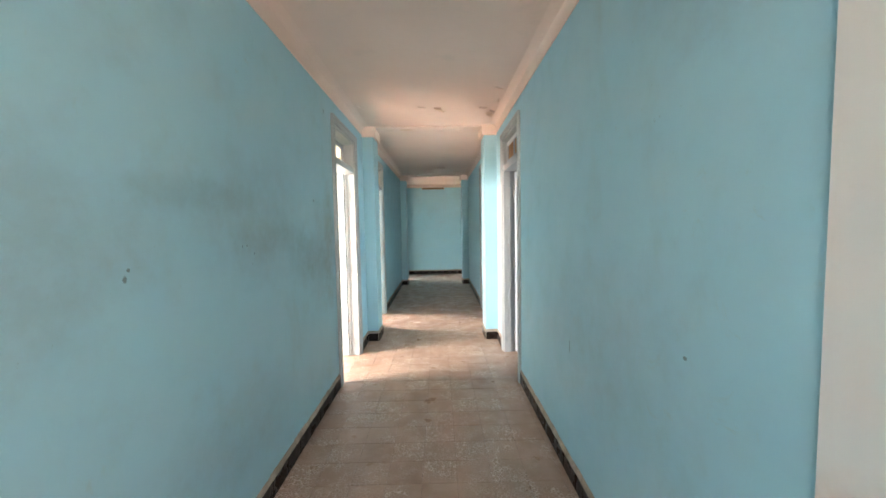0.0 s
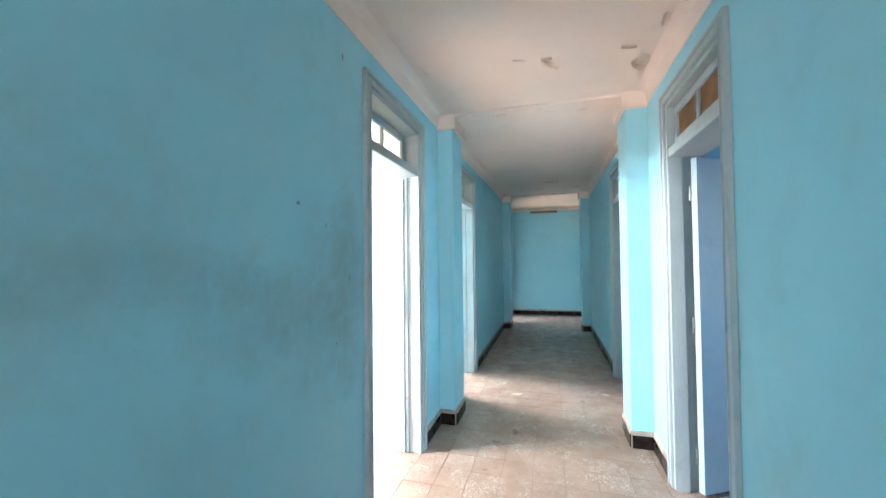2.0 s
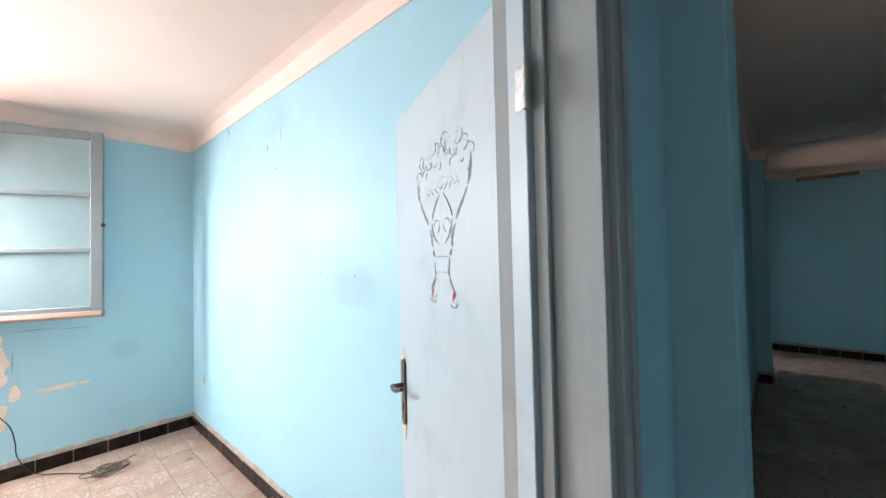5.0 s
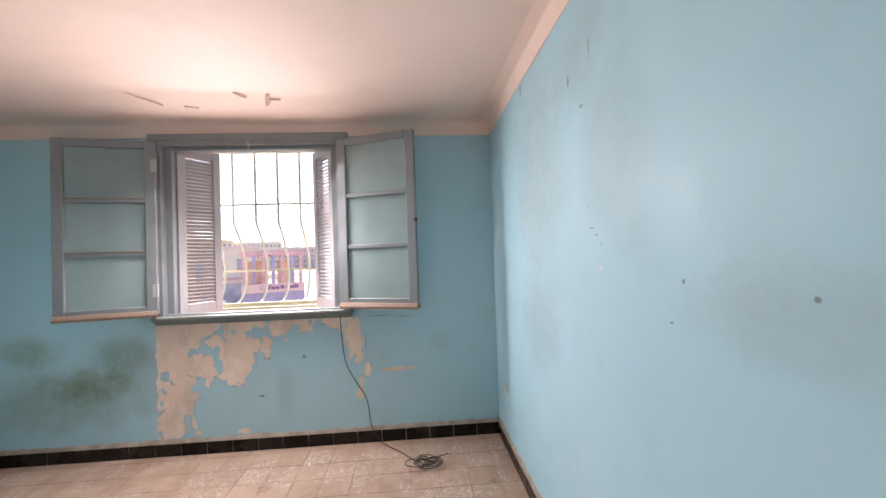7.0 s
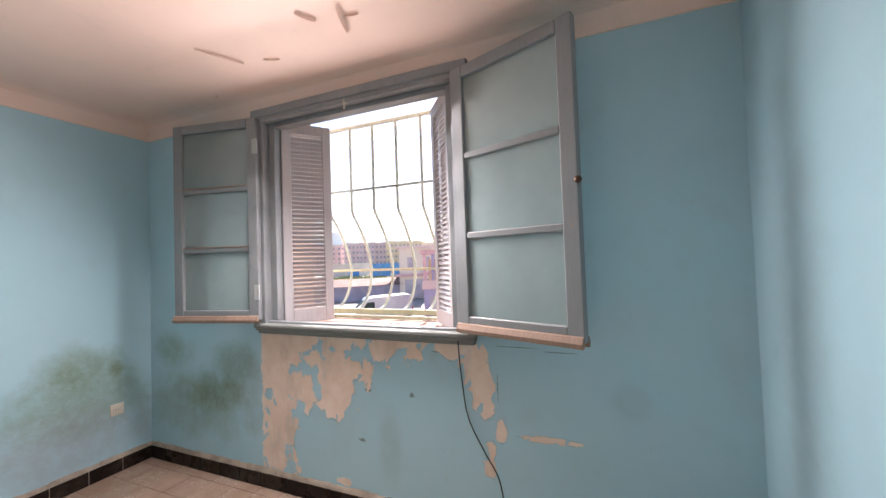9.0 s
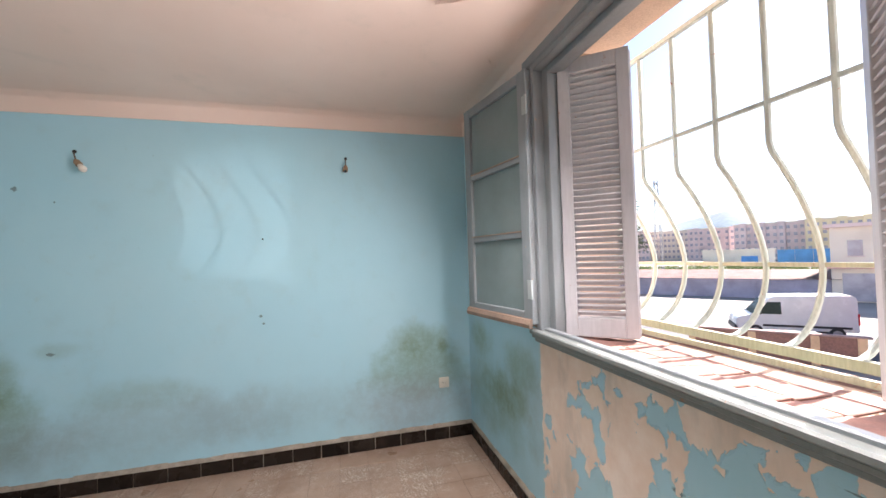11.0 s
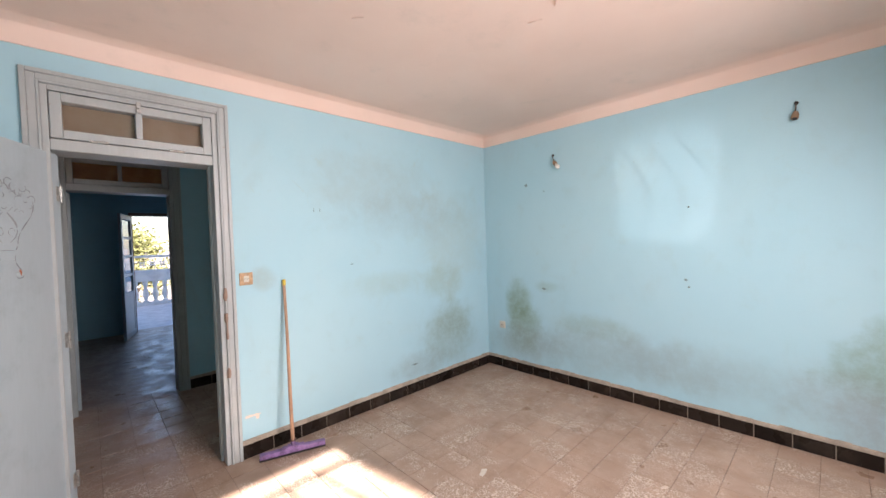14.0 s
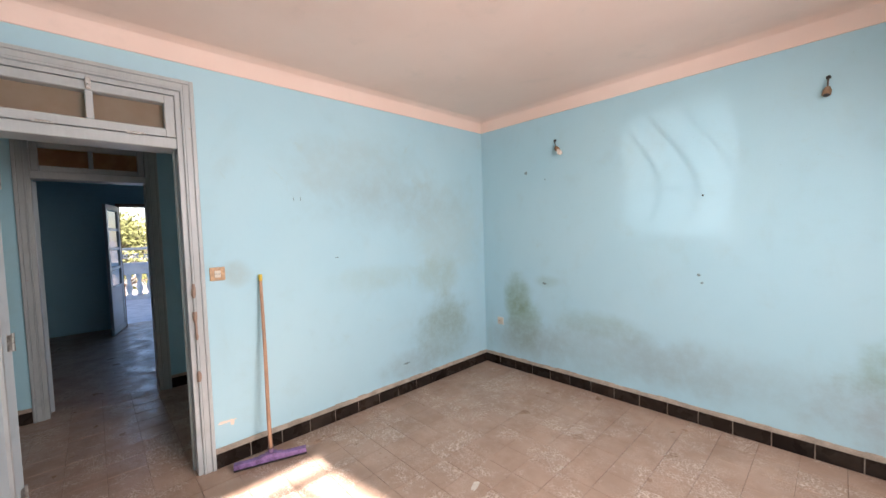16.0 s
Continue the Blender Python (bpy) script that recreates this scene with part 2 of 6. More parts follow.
M_WEST = wall_paint("paint_west", [
    ((-4.78, 1.12, 0.87), (0.3, 0.30, 0.15), GREEN, 0.5), ((-4.78, 1.80, 0.81), (0.3, 0.26, 0.18), GREEN, 0.5), ((-4.78, 1.58, 0.575), (0.3, 0.42, 0.16), GREEN, 0.6),
    ((-4.78, 1.35, 0.48), (0.3, 0.6, 0.30), GREEN, 0.4), ((-4.78, 2.0, 0.6), (0.3, 0.2, 0.3), GREY, 0.3), ((-4.78, 4.32, 0.80), (0.3, 0.12, 0.10), GREY, 0.2), ((-4.78, 3.05, 0.42), (0.3, 0.10, 0.26), GREY, 0.25)],
    peels=[((-4.78, 2.19, 0.84), (0.2, 0.23, 0.40)), ((-4.78, 2.20, 0.45), (0.2, 0.17, 0.36)), ((-4.78, 2.19, 0.21), (0.2, 0.16, 0.14)), ((-4.78, 2.38, 1.00), (0.2, 0.30, 0.11)), ((-4.78, 2.70, 1.02), (0.2, 0.25, 0.08)),
           ((-4.78, 2.38, 0.70), (0.2, 0.17, 0.15)), ((-4.78, 2.68, 0.77), (0.2, 0.19, 0.20)), ((-4.78, 2.63, 0.63), (0.2, 0.13, 0.12)), ((-4.78, 2.81, 0.85), (0.2, 0.13, 0.09)), ((-4.78, 2.52, 0.91), (0.2, 0.07, 0.07)),
           ((-4.78, 3.02, 0.99), (0.2, 0.10, 0.09)), ((-4.78, 3.14, 1.03), (0.2, 0.19, 0.05)), ((-4.78, 3.23, 0.97), (0.2, 0.08, 0.07)), ((-4.78, 3.48, 1.02), (0.2, 0.13, 0.055)), ((-4.78, 3.58, 0.93), (0.2, 0.08, 0.13)),
           ((-4.78, 3.63, 0.78), (0.2, 0.06, 0.12)), ((-4.78, 3.71, 0.60), (0.2, 0.03, 0.06)), ((-4.78, 3.65, 0.50), (0.2, 0.03, 0.05)), ((-4.78, 3.64, 0.41), (0.2, 0.035, 0.05)), ((-4.78, 3.90, 0.588), (0.2, 0.19, 0.014)), ((-4.78, 2.73, 0.155), (0.2, 0.06, 0.025))],
    marks=[((-4.78, 2.908, 0.73), (0.1, 0.03, 0.016)), ((-4.78, 2.857, 0.43), (0.1, 0.035, 0.014)), ((-4.78, 3.20, 0.73), (0.1, 0.02, 0.016)), ((-4.78, 2.2, 1.03), (0.1, 0.06, 0.006)), ((-4.78, 3.80, 1.035), (0.1, 0.14, 0.003)), ((-4.78, 4.02, 1.02), (0.1, 0.12, 0.003)), ((-4.78, 3.70, 0.82), (0.1, 0.003, 0.10)), ((-4.78, 3.36, 0.985), (0.1, 0.05, 0.003))])
M_NORTH = wall_paint("paint_north", [
    ((-3.6, 4.80, 2.0), (0.42, 0.3, 0.65), (0.30, 0.35, 0.34), 0.38), ((-3.65, 4.80, 1.15), (0.36, 0.3, 0.36), GREY, 0.30), ((-2.82, 4.80, 1.86), (0.26, 0.3, 0.38), GREY, 0.24),
    ((-2.25, 4.80, 1.38), (0.3, 0.3, 0.14), GREY, 0.30), ((-3.05, 4.80, 2.3), (0.3, 0.3, 0.25), (0.30, 0.35, 0.34), 0.3), ((-4.45, 4.80, 1.3), (0.25, 0.3, 0.8), GREY, 0.25)],
    chips=[((-2.933, 4.80, 1.453), (0.008, 0.1, 0.012))],
    marks=[((-2.99, 4.80, 1.60), (0.026, 0.1, 0.003)), ((-2.955, 4.80, 1.572), (0.016, 0.1, 0.004)), ((-2.925, 4.80, 1.537), (0.005, 0.1, 0.008)), ((-3.01, 4.80, 1.684), (0.004, 0.1, 0.005)), ((-3.83, 4.80, 2.50), (0.014, 0.1, 0.045)), ((-3.845, 4.80, 2.42), (0.007, 0.1, 0.02)), ((-2.96, 4.80, 2.27), (0.005, 0.1, 0.06)), ((-3.15, 4.80, 2.23), (0.010, 0.1, 0.03)), ((-3.04, 4.80, 2.08), (0.02, 0.1, 0.008)), ((-2.52, 4.80, 1.43), (0.007, 0.1, 0.009)), ((-2.21, 4.80, 1.42), (0.008, 0.1, 0.007)), ((-2.57, 4.80, 1.318), (0.010, 0.1, 0.004))])
M_LEFT = wall_paint("paint_corridor_left", [
    ((-0.93, 1.0, 2.3), (0.3, 0.7, 0.4), GREY, 0.35), ((-0.93, 0.9, 1.4), (0.3, 0.6, 0.35), GREY, 0.35),
    ((-0.93, 2.2, 1.5), (0.3, 0.6, 0.4), GREY, 0.28), ((-0.93, 3.2, 1.2), (0.3, 0.4, 0.5), GREY, 0.32),
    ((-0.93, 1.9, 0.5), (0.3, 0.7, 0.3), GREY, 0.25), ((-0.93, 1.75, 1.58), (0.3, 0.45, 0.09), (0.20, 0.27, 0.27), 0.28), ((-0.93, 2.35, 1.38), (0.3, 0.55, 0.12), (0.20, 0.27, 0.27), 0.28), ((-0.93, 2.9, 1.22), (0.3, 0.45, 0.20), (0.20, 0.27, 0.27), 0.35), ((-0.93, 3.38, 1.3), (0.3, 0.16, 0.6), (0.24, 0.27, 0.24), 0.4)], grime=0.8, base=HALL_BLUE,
    marks=[((-0.93, 1.338, 1.30), (0.1, 0.009, 0.016)), ((-0.93, 1.352, 1.325), (0.1, 0.008, 0.008)), ((-0.93, 2.00, 1.36), (0.1, 0.005, 0.011)), ((-0.93, 2.04, 1.362), (0.1, 0.007, 0.007)), ((-0.93, 2.11, 1.32), (0.1, 0.005, 0.012)), ((-0.93, 2.085, 1.27), (0.1, 0.007, 0.004)),
           ((-0.93, 3.02, 1.643), (0.1, 0.012, 0.012)), ((-0.93, 3.345, 2.383), (0.1, 0.008, 0.026)), ((-0.93, 3.205, 1.57), (0.1, 0.004, 0.012)), ((-0.93, 3.248, 1.572), (0.1, 0.004, 0.008)), ((-0.93, 3.285, 1.04), (0.1, 0.007, 0.006)), ((-0.93, 3.40, 1.33), (0.1, 0.004, 0.02))])
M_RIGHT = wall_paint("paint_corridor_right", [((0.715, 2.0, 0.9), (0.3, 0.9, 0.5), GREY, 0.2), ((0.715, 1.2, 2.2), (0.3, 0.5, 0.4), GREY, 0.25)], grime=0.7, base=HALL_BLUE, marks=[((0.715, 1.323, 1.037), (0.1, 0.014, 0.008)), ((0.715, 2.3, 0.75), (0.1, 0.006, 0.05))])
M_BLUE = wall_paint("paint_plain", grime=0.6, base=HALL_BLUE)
M_WHITEWALL = wall_paint("paint_white_hall", [((0.715, 0.75, 0.9), (0.3, 0.25, 0.12), (0.5, 0.33, 0.2), 0.5)], grime=0.4, base=(0.72, 0.70, 0.66))


def ceiling_paint():
    m = Mat("ceiling_paint", CREAM, 0.75)
    c = m.mix(m.ramp(m.noise(0.8, 5), 0.3, 0.7), (0.78, 0.60, 0.51), (0.85, 0.675, 0.585))
    c = m.mix(m.math("MULTIPLY", m.ramp(m.noise(4, 5, 0.65), 0.55, 0.8), 0.35), c, (0.60, 0.50, 0.42))
    m.color(c)
    m.bump(m.noise(45, 4), 0.2, 0.002)
    return m.m


def floor_tile_mat():
    """Worn cement tile: dusty brown film with pale mottled flecks where feet have rubbed it clean."""
    m = Mat("floor_tile", (0.4, 0.3, 0.22), 0.55)
    rnd = m.node("ShaderNodeObjectInfo").outputs["Random"]
    isl = m.node("ShaderNodeNewGeometry").outputs["Random Per Island"]
    tone = m.math("FRACT", m.math("ADD", rnd, isl))
    film = m.mix(m.ramp(m.noise(3.5, 6, 0.65), 0.32, 0.7), (0.285, 0.188, 0.135), (0.405, 0.285, 0.212))
    film = m.mix(m.math("MULTIPLY", tone, 0.45), film, (0.37, 0.26, 0.195))
    v = m.node("ShaderNodeTexVoronoi", feature="DISTANCE_TO_EDGE")
    m.put(v, "Vector", m.pos)
    m.put(v, "Scale", 62.0)
    flecks = m.ramp(m.math("MULTIPLY_ADD", m.noise(40, 3), 0.25, v.outputs["Distance"]), 0.17, 0.25)
    clean = m.mix(flecks, (0.61, 0.51, 0.43), (0.26, 0.18, 0.13))
    worn = m.math("MULTIPLY", m.ramp(m.noise(2.6, 6, 0.72), 0.42, 0.56), m.ramp(tone, 0.10, 0.65, 0.30, 1.0))
    worn = m.math("MULTIPLY", worn, m.ramp(m.noise(15, 5, 0.7), 0.36, 0.52))
    c = m.mix(m.math("MULTIPLY", worn, 0.8), film, clean)
    scuff = m.ramp(m.noise(9, 6, 0.75, None, 1.2), 0.67, 0.72)
    c = m.mix(m.math("MULTIPLY", scuff, 0.5), c, (0.62, 0.54, 0.47))
    m.color(c)
    m.put(m.b, "Roughness", m.ramp(m.noise(6, 4), 0.3, 0.7, 0.27, 0.60))
    m.bump(m.noise(90, 4), 0.3, 0.0012)
    return m.m


def wood_paint(name, color, wear=(0.36, 0.22, 0.12), amount=0.5, rough=0.42, lines=1.0):
    """Old oil paint on joinery: brush lines, dirt and chips down to the wood."""
    m = Mat(name, color, rough)
    brush = m.noise(14, 4, 0.6, m.scaled(m.obj, (6, 6, 0.6)))
    dirt_shade = m.noise(5, 5, 0.65)
    c = m.mix(m.ramp(brush, 0.3, 0.7), tuple(k * (1 - 0.14 * lines) for k in color), tuple(min(1, k * (1 + 0.08 * lines)) for k in color))
    c = m.mix(m.math("MULTIPLY", m.ramp(dirt_shade, 0.5, 0.78), 0.25 + 0.2 * lines), c, tuple(k * 0.45 for k in color))
    chip = m.ramp(m.noise(17, 6, 0.7, None, 0.6), 0.70 - 0.05 * amount, 0.725 - 0.05 * amount)
    c = m.mix(m.math("MULTIPLY", chip, 0.85), c, wear)
    m.color(c)
    h = m.math("MULTIPLY_ADD", chip, -1.0, m.math("MULTIPLY", brush, 0.5 * lines))
    m.bump(h, 0.4, 0.0012)
    return m.m


def glass_mat():
    m = Mat("dusty_glass", (0.9, 0.95, 0.95), 0.05)
    t = m.t
    clear = m.node("ShaderNodeBsdfTransparent")
    clear.inputs[0].default_value = (0.93, 0.96, 0.96, 1)
    gloss = m.node("ShaderNodeBsdfGlossy")
    gloss.inputs["Roughness"].default_value = 0.06
    dust = m.node("ShaderNodeBsdfDiffuse")
    dust.inputs[0].default_value = (0.39, 0.49, 0.49, 1)
    fres = m.node("ShaderNodeFresnel")
    fres.inputs[0].default_value = 1.45
    a, b = m.node("ShaderNodeMixShader"), m.node("ShaderNodeMixShader")
    m.put(a, 0, m.ramp(m.noise(3, 5), 0.2, 0.8, 0.42, 0.54))
    t.links.new(clear.outputs[0], a.inputs[1])
    t.links.new(dust.outputs[0], a.inputs[2])
    t.links.new(fres.outputs[0], b.inputs[0])
    t.links.new(a.outputs[0], b.inputs[1])
    t.links.new(gloss.outputs[0], b.inputs[2])
    t.links.new(b.outputs[0], t.nodes["Material Output"].inputs[0])
    return m.m


def frosted_mat(name="frosted_glass", lo=(0.84, 0.77, 0.63), hi=(0.90, 0.85, 0.73)):
    """Ribbed tan glass of the transoms: lets light through, diffused."""
    m = Mat(name, (0.55, 0.36, 0.24), 0.3)
    tr, df = m.node("ShaderNodeBsdfTranslucent"), m.node("ShaderNodeBsdfPrincipled")
    c = m.mix(m.ramp(m.noise(9, 4), 0.35, 0.7), lo, hi)
    m.put(tr, 0, c)
    m.put(df, "Base Color", m.mix(0.75, c, (0.40, 0.25, 0.17)))
    df.inputs["Roughness"].default_value = 0.3
    a = m.node("ShaderNodeMixShader")
    a.inputs[0].default_value = 0.30
    m.t.links.new(tr.outputs[0], a.inputs[1])
    m.t.links.new(df.outputs[0], a.inputs[2])
    m.t.links.new(a.outputs[0], m.t.nodes["Material Output"].inputs[0])
    return m.m


def plinth_mat():
    m = Mat("plinth_tile", (0.012, 0.009, 0.008), 0.16)
    rnd = m.node("ShaderNodeObjectInfo").outputs["Random"]
    c = m.mix(rnd, (0.010, 0.007, 0.006), (0.026, 0.018, 0.014))
    chip = m.ramp(m.noise(23, 6, 0.7), 0.70, 0.73)
    c = m.mix(m.math("MULTIPLY", chip, 0.6), c, (0.35, 0.29, 0.23))
    m.color(m.mix(m.math("MULTIPLY", m.ramp(m.noise(6, 5), 0.45, 0.75), 0.12), c, (0.20, 0.155, 0.12)))
    m.put(m.b, "Roughness", m.ramp(m.noise(8, 4), 0.3, 0.7, 0.15, 0.45))
    m.put(m.b, "Specular IOR Level", 0.14)
    m.bump(m.noise(30, 4), 0.25, 0.002)
    return m.m


M_CEIL, M_TILE, M_PLINTH, M_GLASS, M_FROST = ceiling_paint(), floor_tile_mat(), plinth_mat(), glass_mat(), frosted_mat()
M_AMBER = frosted_mat("amber_glass", (0.52, 0.28, 0.11), (0.62, 0.37, 0.17))
M_MORTAR = simple("cement_mortar", (0.34, 0.285, 0.23), 0.9, vary=0.35, scale=14, depth=0.003)
M_JOINT = simple("tile_joint_dirt", (0.26, 0.18, 0.135), 0.95, vary=0.3)
M_CASING = wood_paint("casing_grey_paint", (0.36, 0.40, 0.40), amount=0.4, lines=0.3)
M_CASE_WHITE = wood_paint("casing_white_paint", (0.40, 0.43, 0.43), amount=0.4, lines=0.3)
M_SASH = wood_paint("window_grey_paint", (0.215, 0.235, 0.245), amount=0.7, lines=0.4)
M_SILLPAINT = wood_paint("worn_sill_paint", (0.20, 0.215, 0.205), (0.26, 0.15, 0.10), 1.5, 0.55, 0.4)
M_SHUT = wood_paint("shutter_paint", (0.47, 0.46, 0.475), amount=0.6, lines=0.4)
M_SILLWOOD = wood_paint("bare_window_wood", (0.29, 0.20, 0.15), (0.20, 0.12, 0.08), 0.6, 0.6)
M_DOOR = wood_paint("door_white_paint", (0.405, 0.48, 0.515), (0.55, 0.36, 0.22), 0.0, 0.46, 0.15)
# dark grey for strokes that paint in the ornament's contour shade
M_RELIEF = wood_paint("ornament_shade", (0.25, 0.265, 0.28), (0.45, 0.16, 0.07), 0.5, 0.6, 0.2)
M_DOOREDGE = wood_paint("door_edge_blue", (0.30, 0.46, 0.48), (0.5, 0.2, 0.1), 0.6)
M_ORANGE = simple("red_lead_primer", (0.52, 0.15, 0.06), 0.6, vary=0.4)
M_BRONZE = simple("bronzed_handle", (0.10, 0.055, 0.035), 0.38, 0.7, vary=0.5, scale=30)
M_STEEL = simple("worn_steel", (0.42, 0.42, 0.40), 0.4, 0.8, vary=0.4, scale=30)
M_GRILLE = wood_paint("grille_pale_green_paint", (0.44, 0.50, 0.455), (0.30, 0.10, 0.04), 0.9, 0.5)
M_GRILLE2 = wood_paint("grille_yellow_paint", (0.45, 0.46, 0.33), (0.32, 0.12, 0.05), 0.8, 0.5)
M_BRICK = simple("sill_tile", (0.24, 0.125, 0.10), 0.85, vary=0.3, scale=12)
M_RENDER = simple("outer_render", (0.55, 0.40, 0.30), 0.9, vary=0.3, scale=3)
M_BAREWOOD = simple("bare_pale_wood", (0.58, 0.40, 0.24), 0.75, vary=0.3, scale=30)
M_WHITEWASH = simple("whitewashed_concrete", (0.66, 0.66, 0.68), 0.85, vary=0.22, scale=5)
M_BLACK = simple("black_rubber", (0.012, 0.012, 0.013), 0.5)
M_CABLE = simple("cable_brown_grey", (0.10, 0.08, 0.06), 0.6, vary=0.3)
M_PURPLE = simple("purple_plastic", (0.20, 0.115, 0.27), 0.45, vary=0.55, scale=25)
M_BROOM = simple("bamboo_pole", (0.40, 0.23, 0.14), 0.5, vary=0.4, scale=6)
M_YELLOW = simple("yellow_plastic", (0.65, 0.47, 0.05), 0.4)
M_IVORY = simple("ivory_plastic", (0.60, 0.56, 0.47), 0.4, vary=0.2)
M_TANPLATE = simple("browned_plate", (0.48, 0.30, 0.16), 0.5, vary=0.4, scale=30)
M_BULB = simple("frosted_bulb", (0.75, 0.68, 0.6), 0.25)
M_FLAKE = simple("paint_flake", (0.82, 0.645, 0.555), 0.8, vary=0.08, scale=30)
M_TANFLAKE = simple("bare_tan_flake", (0.78, 0.59, 0.46), 0.85, vary=0.2, scale=30)
M_BATTEN = simple("batten_brown", (0.27, 0.17, 0.10), 0.6, vary=0.3)


# ---- mesh helpers ----
def bx(bm, a, b, bevel=0.0, m=None):
    """A box from corner a to corner b, with softened edges."""
    lo, hi = [min(p, q) for p, q in zip(a, b)], [max(p, q) for p, q in zip(a, b)]
    mat = Matrix.Translation([(p + q) / 2 for p, q in zip(lo, hi)]) @ Matrix.Diagonal([q - p for p, q in zip(lo, hi)] + [1])
    made = bmesh.ops.create_cube(bm, size=1, matrix=(m @ mat) if m is not None else mat)["verts"]
    if bevel:
        edges = list({e for v in made for e in v.link_edges})
        bmesh.ops.bevel(bm, geom=edges, offset=bevel, segments=1, affect="EDGES", clamp_overlap=True)
    return bm


def box(a, b, bevel=0.0):
    return bx(bmesh.new(), a, b, bevel)


def rod(bm, p, q, r, r2=None, seg=12):
    p, q = Vector(p), Vector(q)
    m = Matrix.Translation((p + q) / 2) @ (q - p).to_track_quat("Z", "Y").to_matrix().to_4x4()
    bmesh.ops.create_cone(bm, cap_ends=True, segments=seg, radius1=r, radius2=r if r2 is None else r2, depth=(q - p).length, matrix=m)
    return bm


def ball(bm, p, r, s=(1, 1, 1), seg=12):
    bmesh.ops.create_uvsphere(bm, u_segments=seg, v_segments=max(6, seg // 2), radius=r, matrix=Matrix.Translation(p) @ Matrix.Diagonal((*s, 1)))
    return bm


def tube(bm, pts, r, seg=8, flat=1.0):
    """A tube along a line of points; r may be one radius or one a point."""
    pts = [Vector(p) for p in pts]
    rs = r if isinstance(r, (list, tuple)) else [r] * len(pts)
    rings, side = [], None
    for i, p in enumerate(pts):
        d = (pts[min(i + 1, len(pts) - 1)] - pts[max(i - 1, 0)]).normalized()
        if side is None:
            side = d.orthogonal().normalized()
        side = (side - d * side.dot(d)).normalized()
        up = d.cross(side)
        rings.append([bm.verts.new(p + (side * math.cos(a) + up * math.sin(a) * flat) * rs[i]) for a in (2 * math.pi * k / seg for k in range(seg))])
    for a, b in zip(rings, rings[1:]):
        for k in range(seg):
            bm.faces.new((a[k], a[(k + 1) % seg], b[(k + 1) % seg], b[k]))
    bm.faces.new(rings[0][::-1])
    bm.faces.new(rings[-1])
    return bm


def lathe(bm, profile, at=(0, 0, 0), seg=14):
    rings = []
    for r, z in profile:
        rings.append([bm.verts.new((at[0] + r * math.cos(2 * math.pi * k / seg), at[1] + r * math.sin(2 * math.pi * k / seg), at[2] + z)) for k in range(seg)])
    for a, b in zip(rings, rings[1:]):
        for k in range(seg):
            bm.faces.new((a[k], a[(k + 1) % seg], b[(k + 1) % seg], b[k]))
    bm.faces.new(rings[0][::-1])
    bm.faces.new(rings[-1])
    return bm


def prism(bm, profile, a, b, out):
    """A moulding from a to b (level); profile rows are (distance out of the wall, height)."""
    a, b, out = Vector(a), Vector(b), Vector(out)
    ends = [[bm.verts.new(p + out * d + Vector((0, 0, h))) for d, h in profile] for p in (a, b)]
    n = len(profile)
    for k in range(n):
        bm.faces.new((ends[0][k], ends[0][(k + 1) % n], ends[1][(k + 1) % n], ends[1][k]))
    bm.faces.new(ends[0][::-1])
    bm.faces.new(ends[1])
    return bm


def mesh_of(name, bm, material):
    bmesh.ops.recalc_face_normals(bm, faces=bm.faces[:])
    me = bpy.data.meshes.new(name)
    bm.to_mesh(me)
    bm.free()
    me.materials.append(material)
    me.polygons.foreach_set("use_smooth", [True] * len(me.polygons))
    me.set_sharp_from_angle(angle=radians(32))
    return me


def part(name, bm, material, parent, label="", m=None):
    ob = new(name, mesh_of(name, bm, material))
    ob.parent = parent
    if m is not None:
        ob.matrix_basis = m
    return tagged(ob, label)


def piece(name, me, parent, m):
    ob = new(name, me)
    ob.parent = parent
    ob.matrix_basis = m
    return ob


def setting(name, bm, material, label, category):
    return tagged(new(name, mesh_of(name, bm, material)), label, category, kind="structure")


def thing(name, m, label, category, group="", kind=""):
    ob = new(name)
    ob.empty_display_size = 0.1
    ob.matrix_basis = m
    return tagged(ob, label, category, group, kind)


# ---- plan ----
XW, XE, YS, YN = -4.78, -1.12, 0.846, 4.80        # faces of the room
CL, CR, YEND = -0.93, 0.715, 11.30                # faces of the corridor
XO = -5.28                                        # outer face of the west wall
RX, RXO = 4.60, 4.84                              # outer wall of the rooms across the corridor
ROOF, TOP = 2.66, 2.555                           # ceiling, and the lower edge of the cornice
Y0 = -2.6
GROUND = -3.6
DOORS_L, DOORS_R = [3.605, 5.57, 10.08], [3.605, 5.79, 10.08]   # south jamb of each doorway
DW, DH = 0.80, 2.365                               # width and height of a doorway with its transom
WINDOWS = [(2.08, 3.56), (6.30, 7.78), (9.60, 11.08)]         # openings of the west wall
WZ0, WZ1 = 1.06, 2.64


def wall_along_y(name, x0, x1, y0, y1, openings, material, label, z0=-0.006, z1=ROOF):
    bm, y = bmesh.new(), y0
    for ya, yb, za, zb in sorted(openings):
        bx(bm, (x0, y, z0), (x1, ya, z1))
        if za > z0:
            bx(bm, (x0, ya, z0), (x1, yb, za))
        if zb < z1:
            bx(bm, (x0, ya, zb), (x1, yb, z1))
        y = yb
    bx(bm, (x0, y, z0), (x1, y1, z1))
    return setting(name, bm, material, label, "wall")


def wall_along_x(name, x0, x1, y0, y1, material, label, z0=-0.006):
    return setting(name, box((x0, y0, z0), (x1, y1, ROOF)), material, label, "wall")


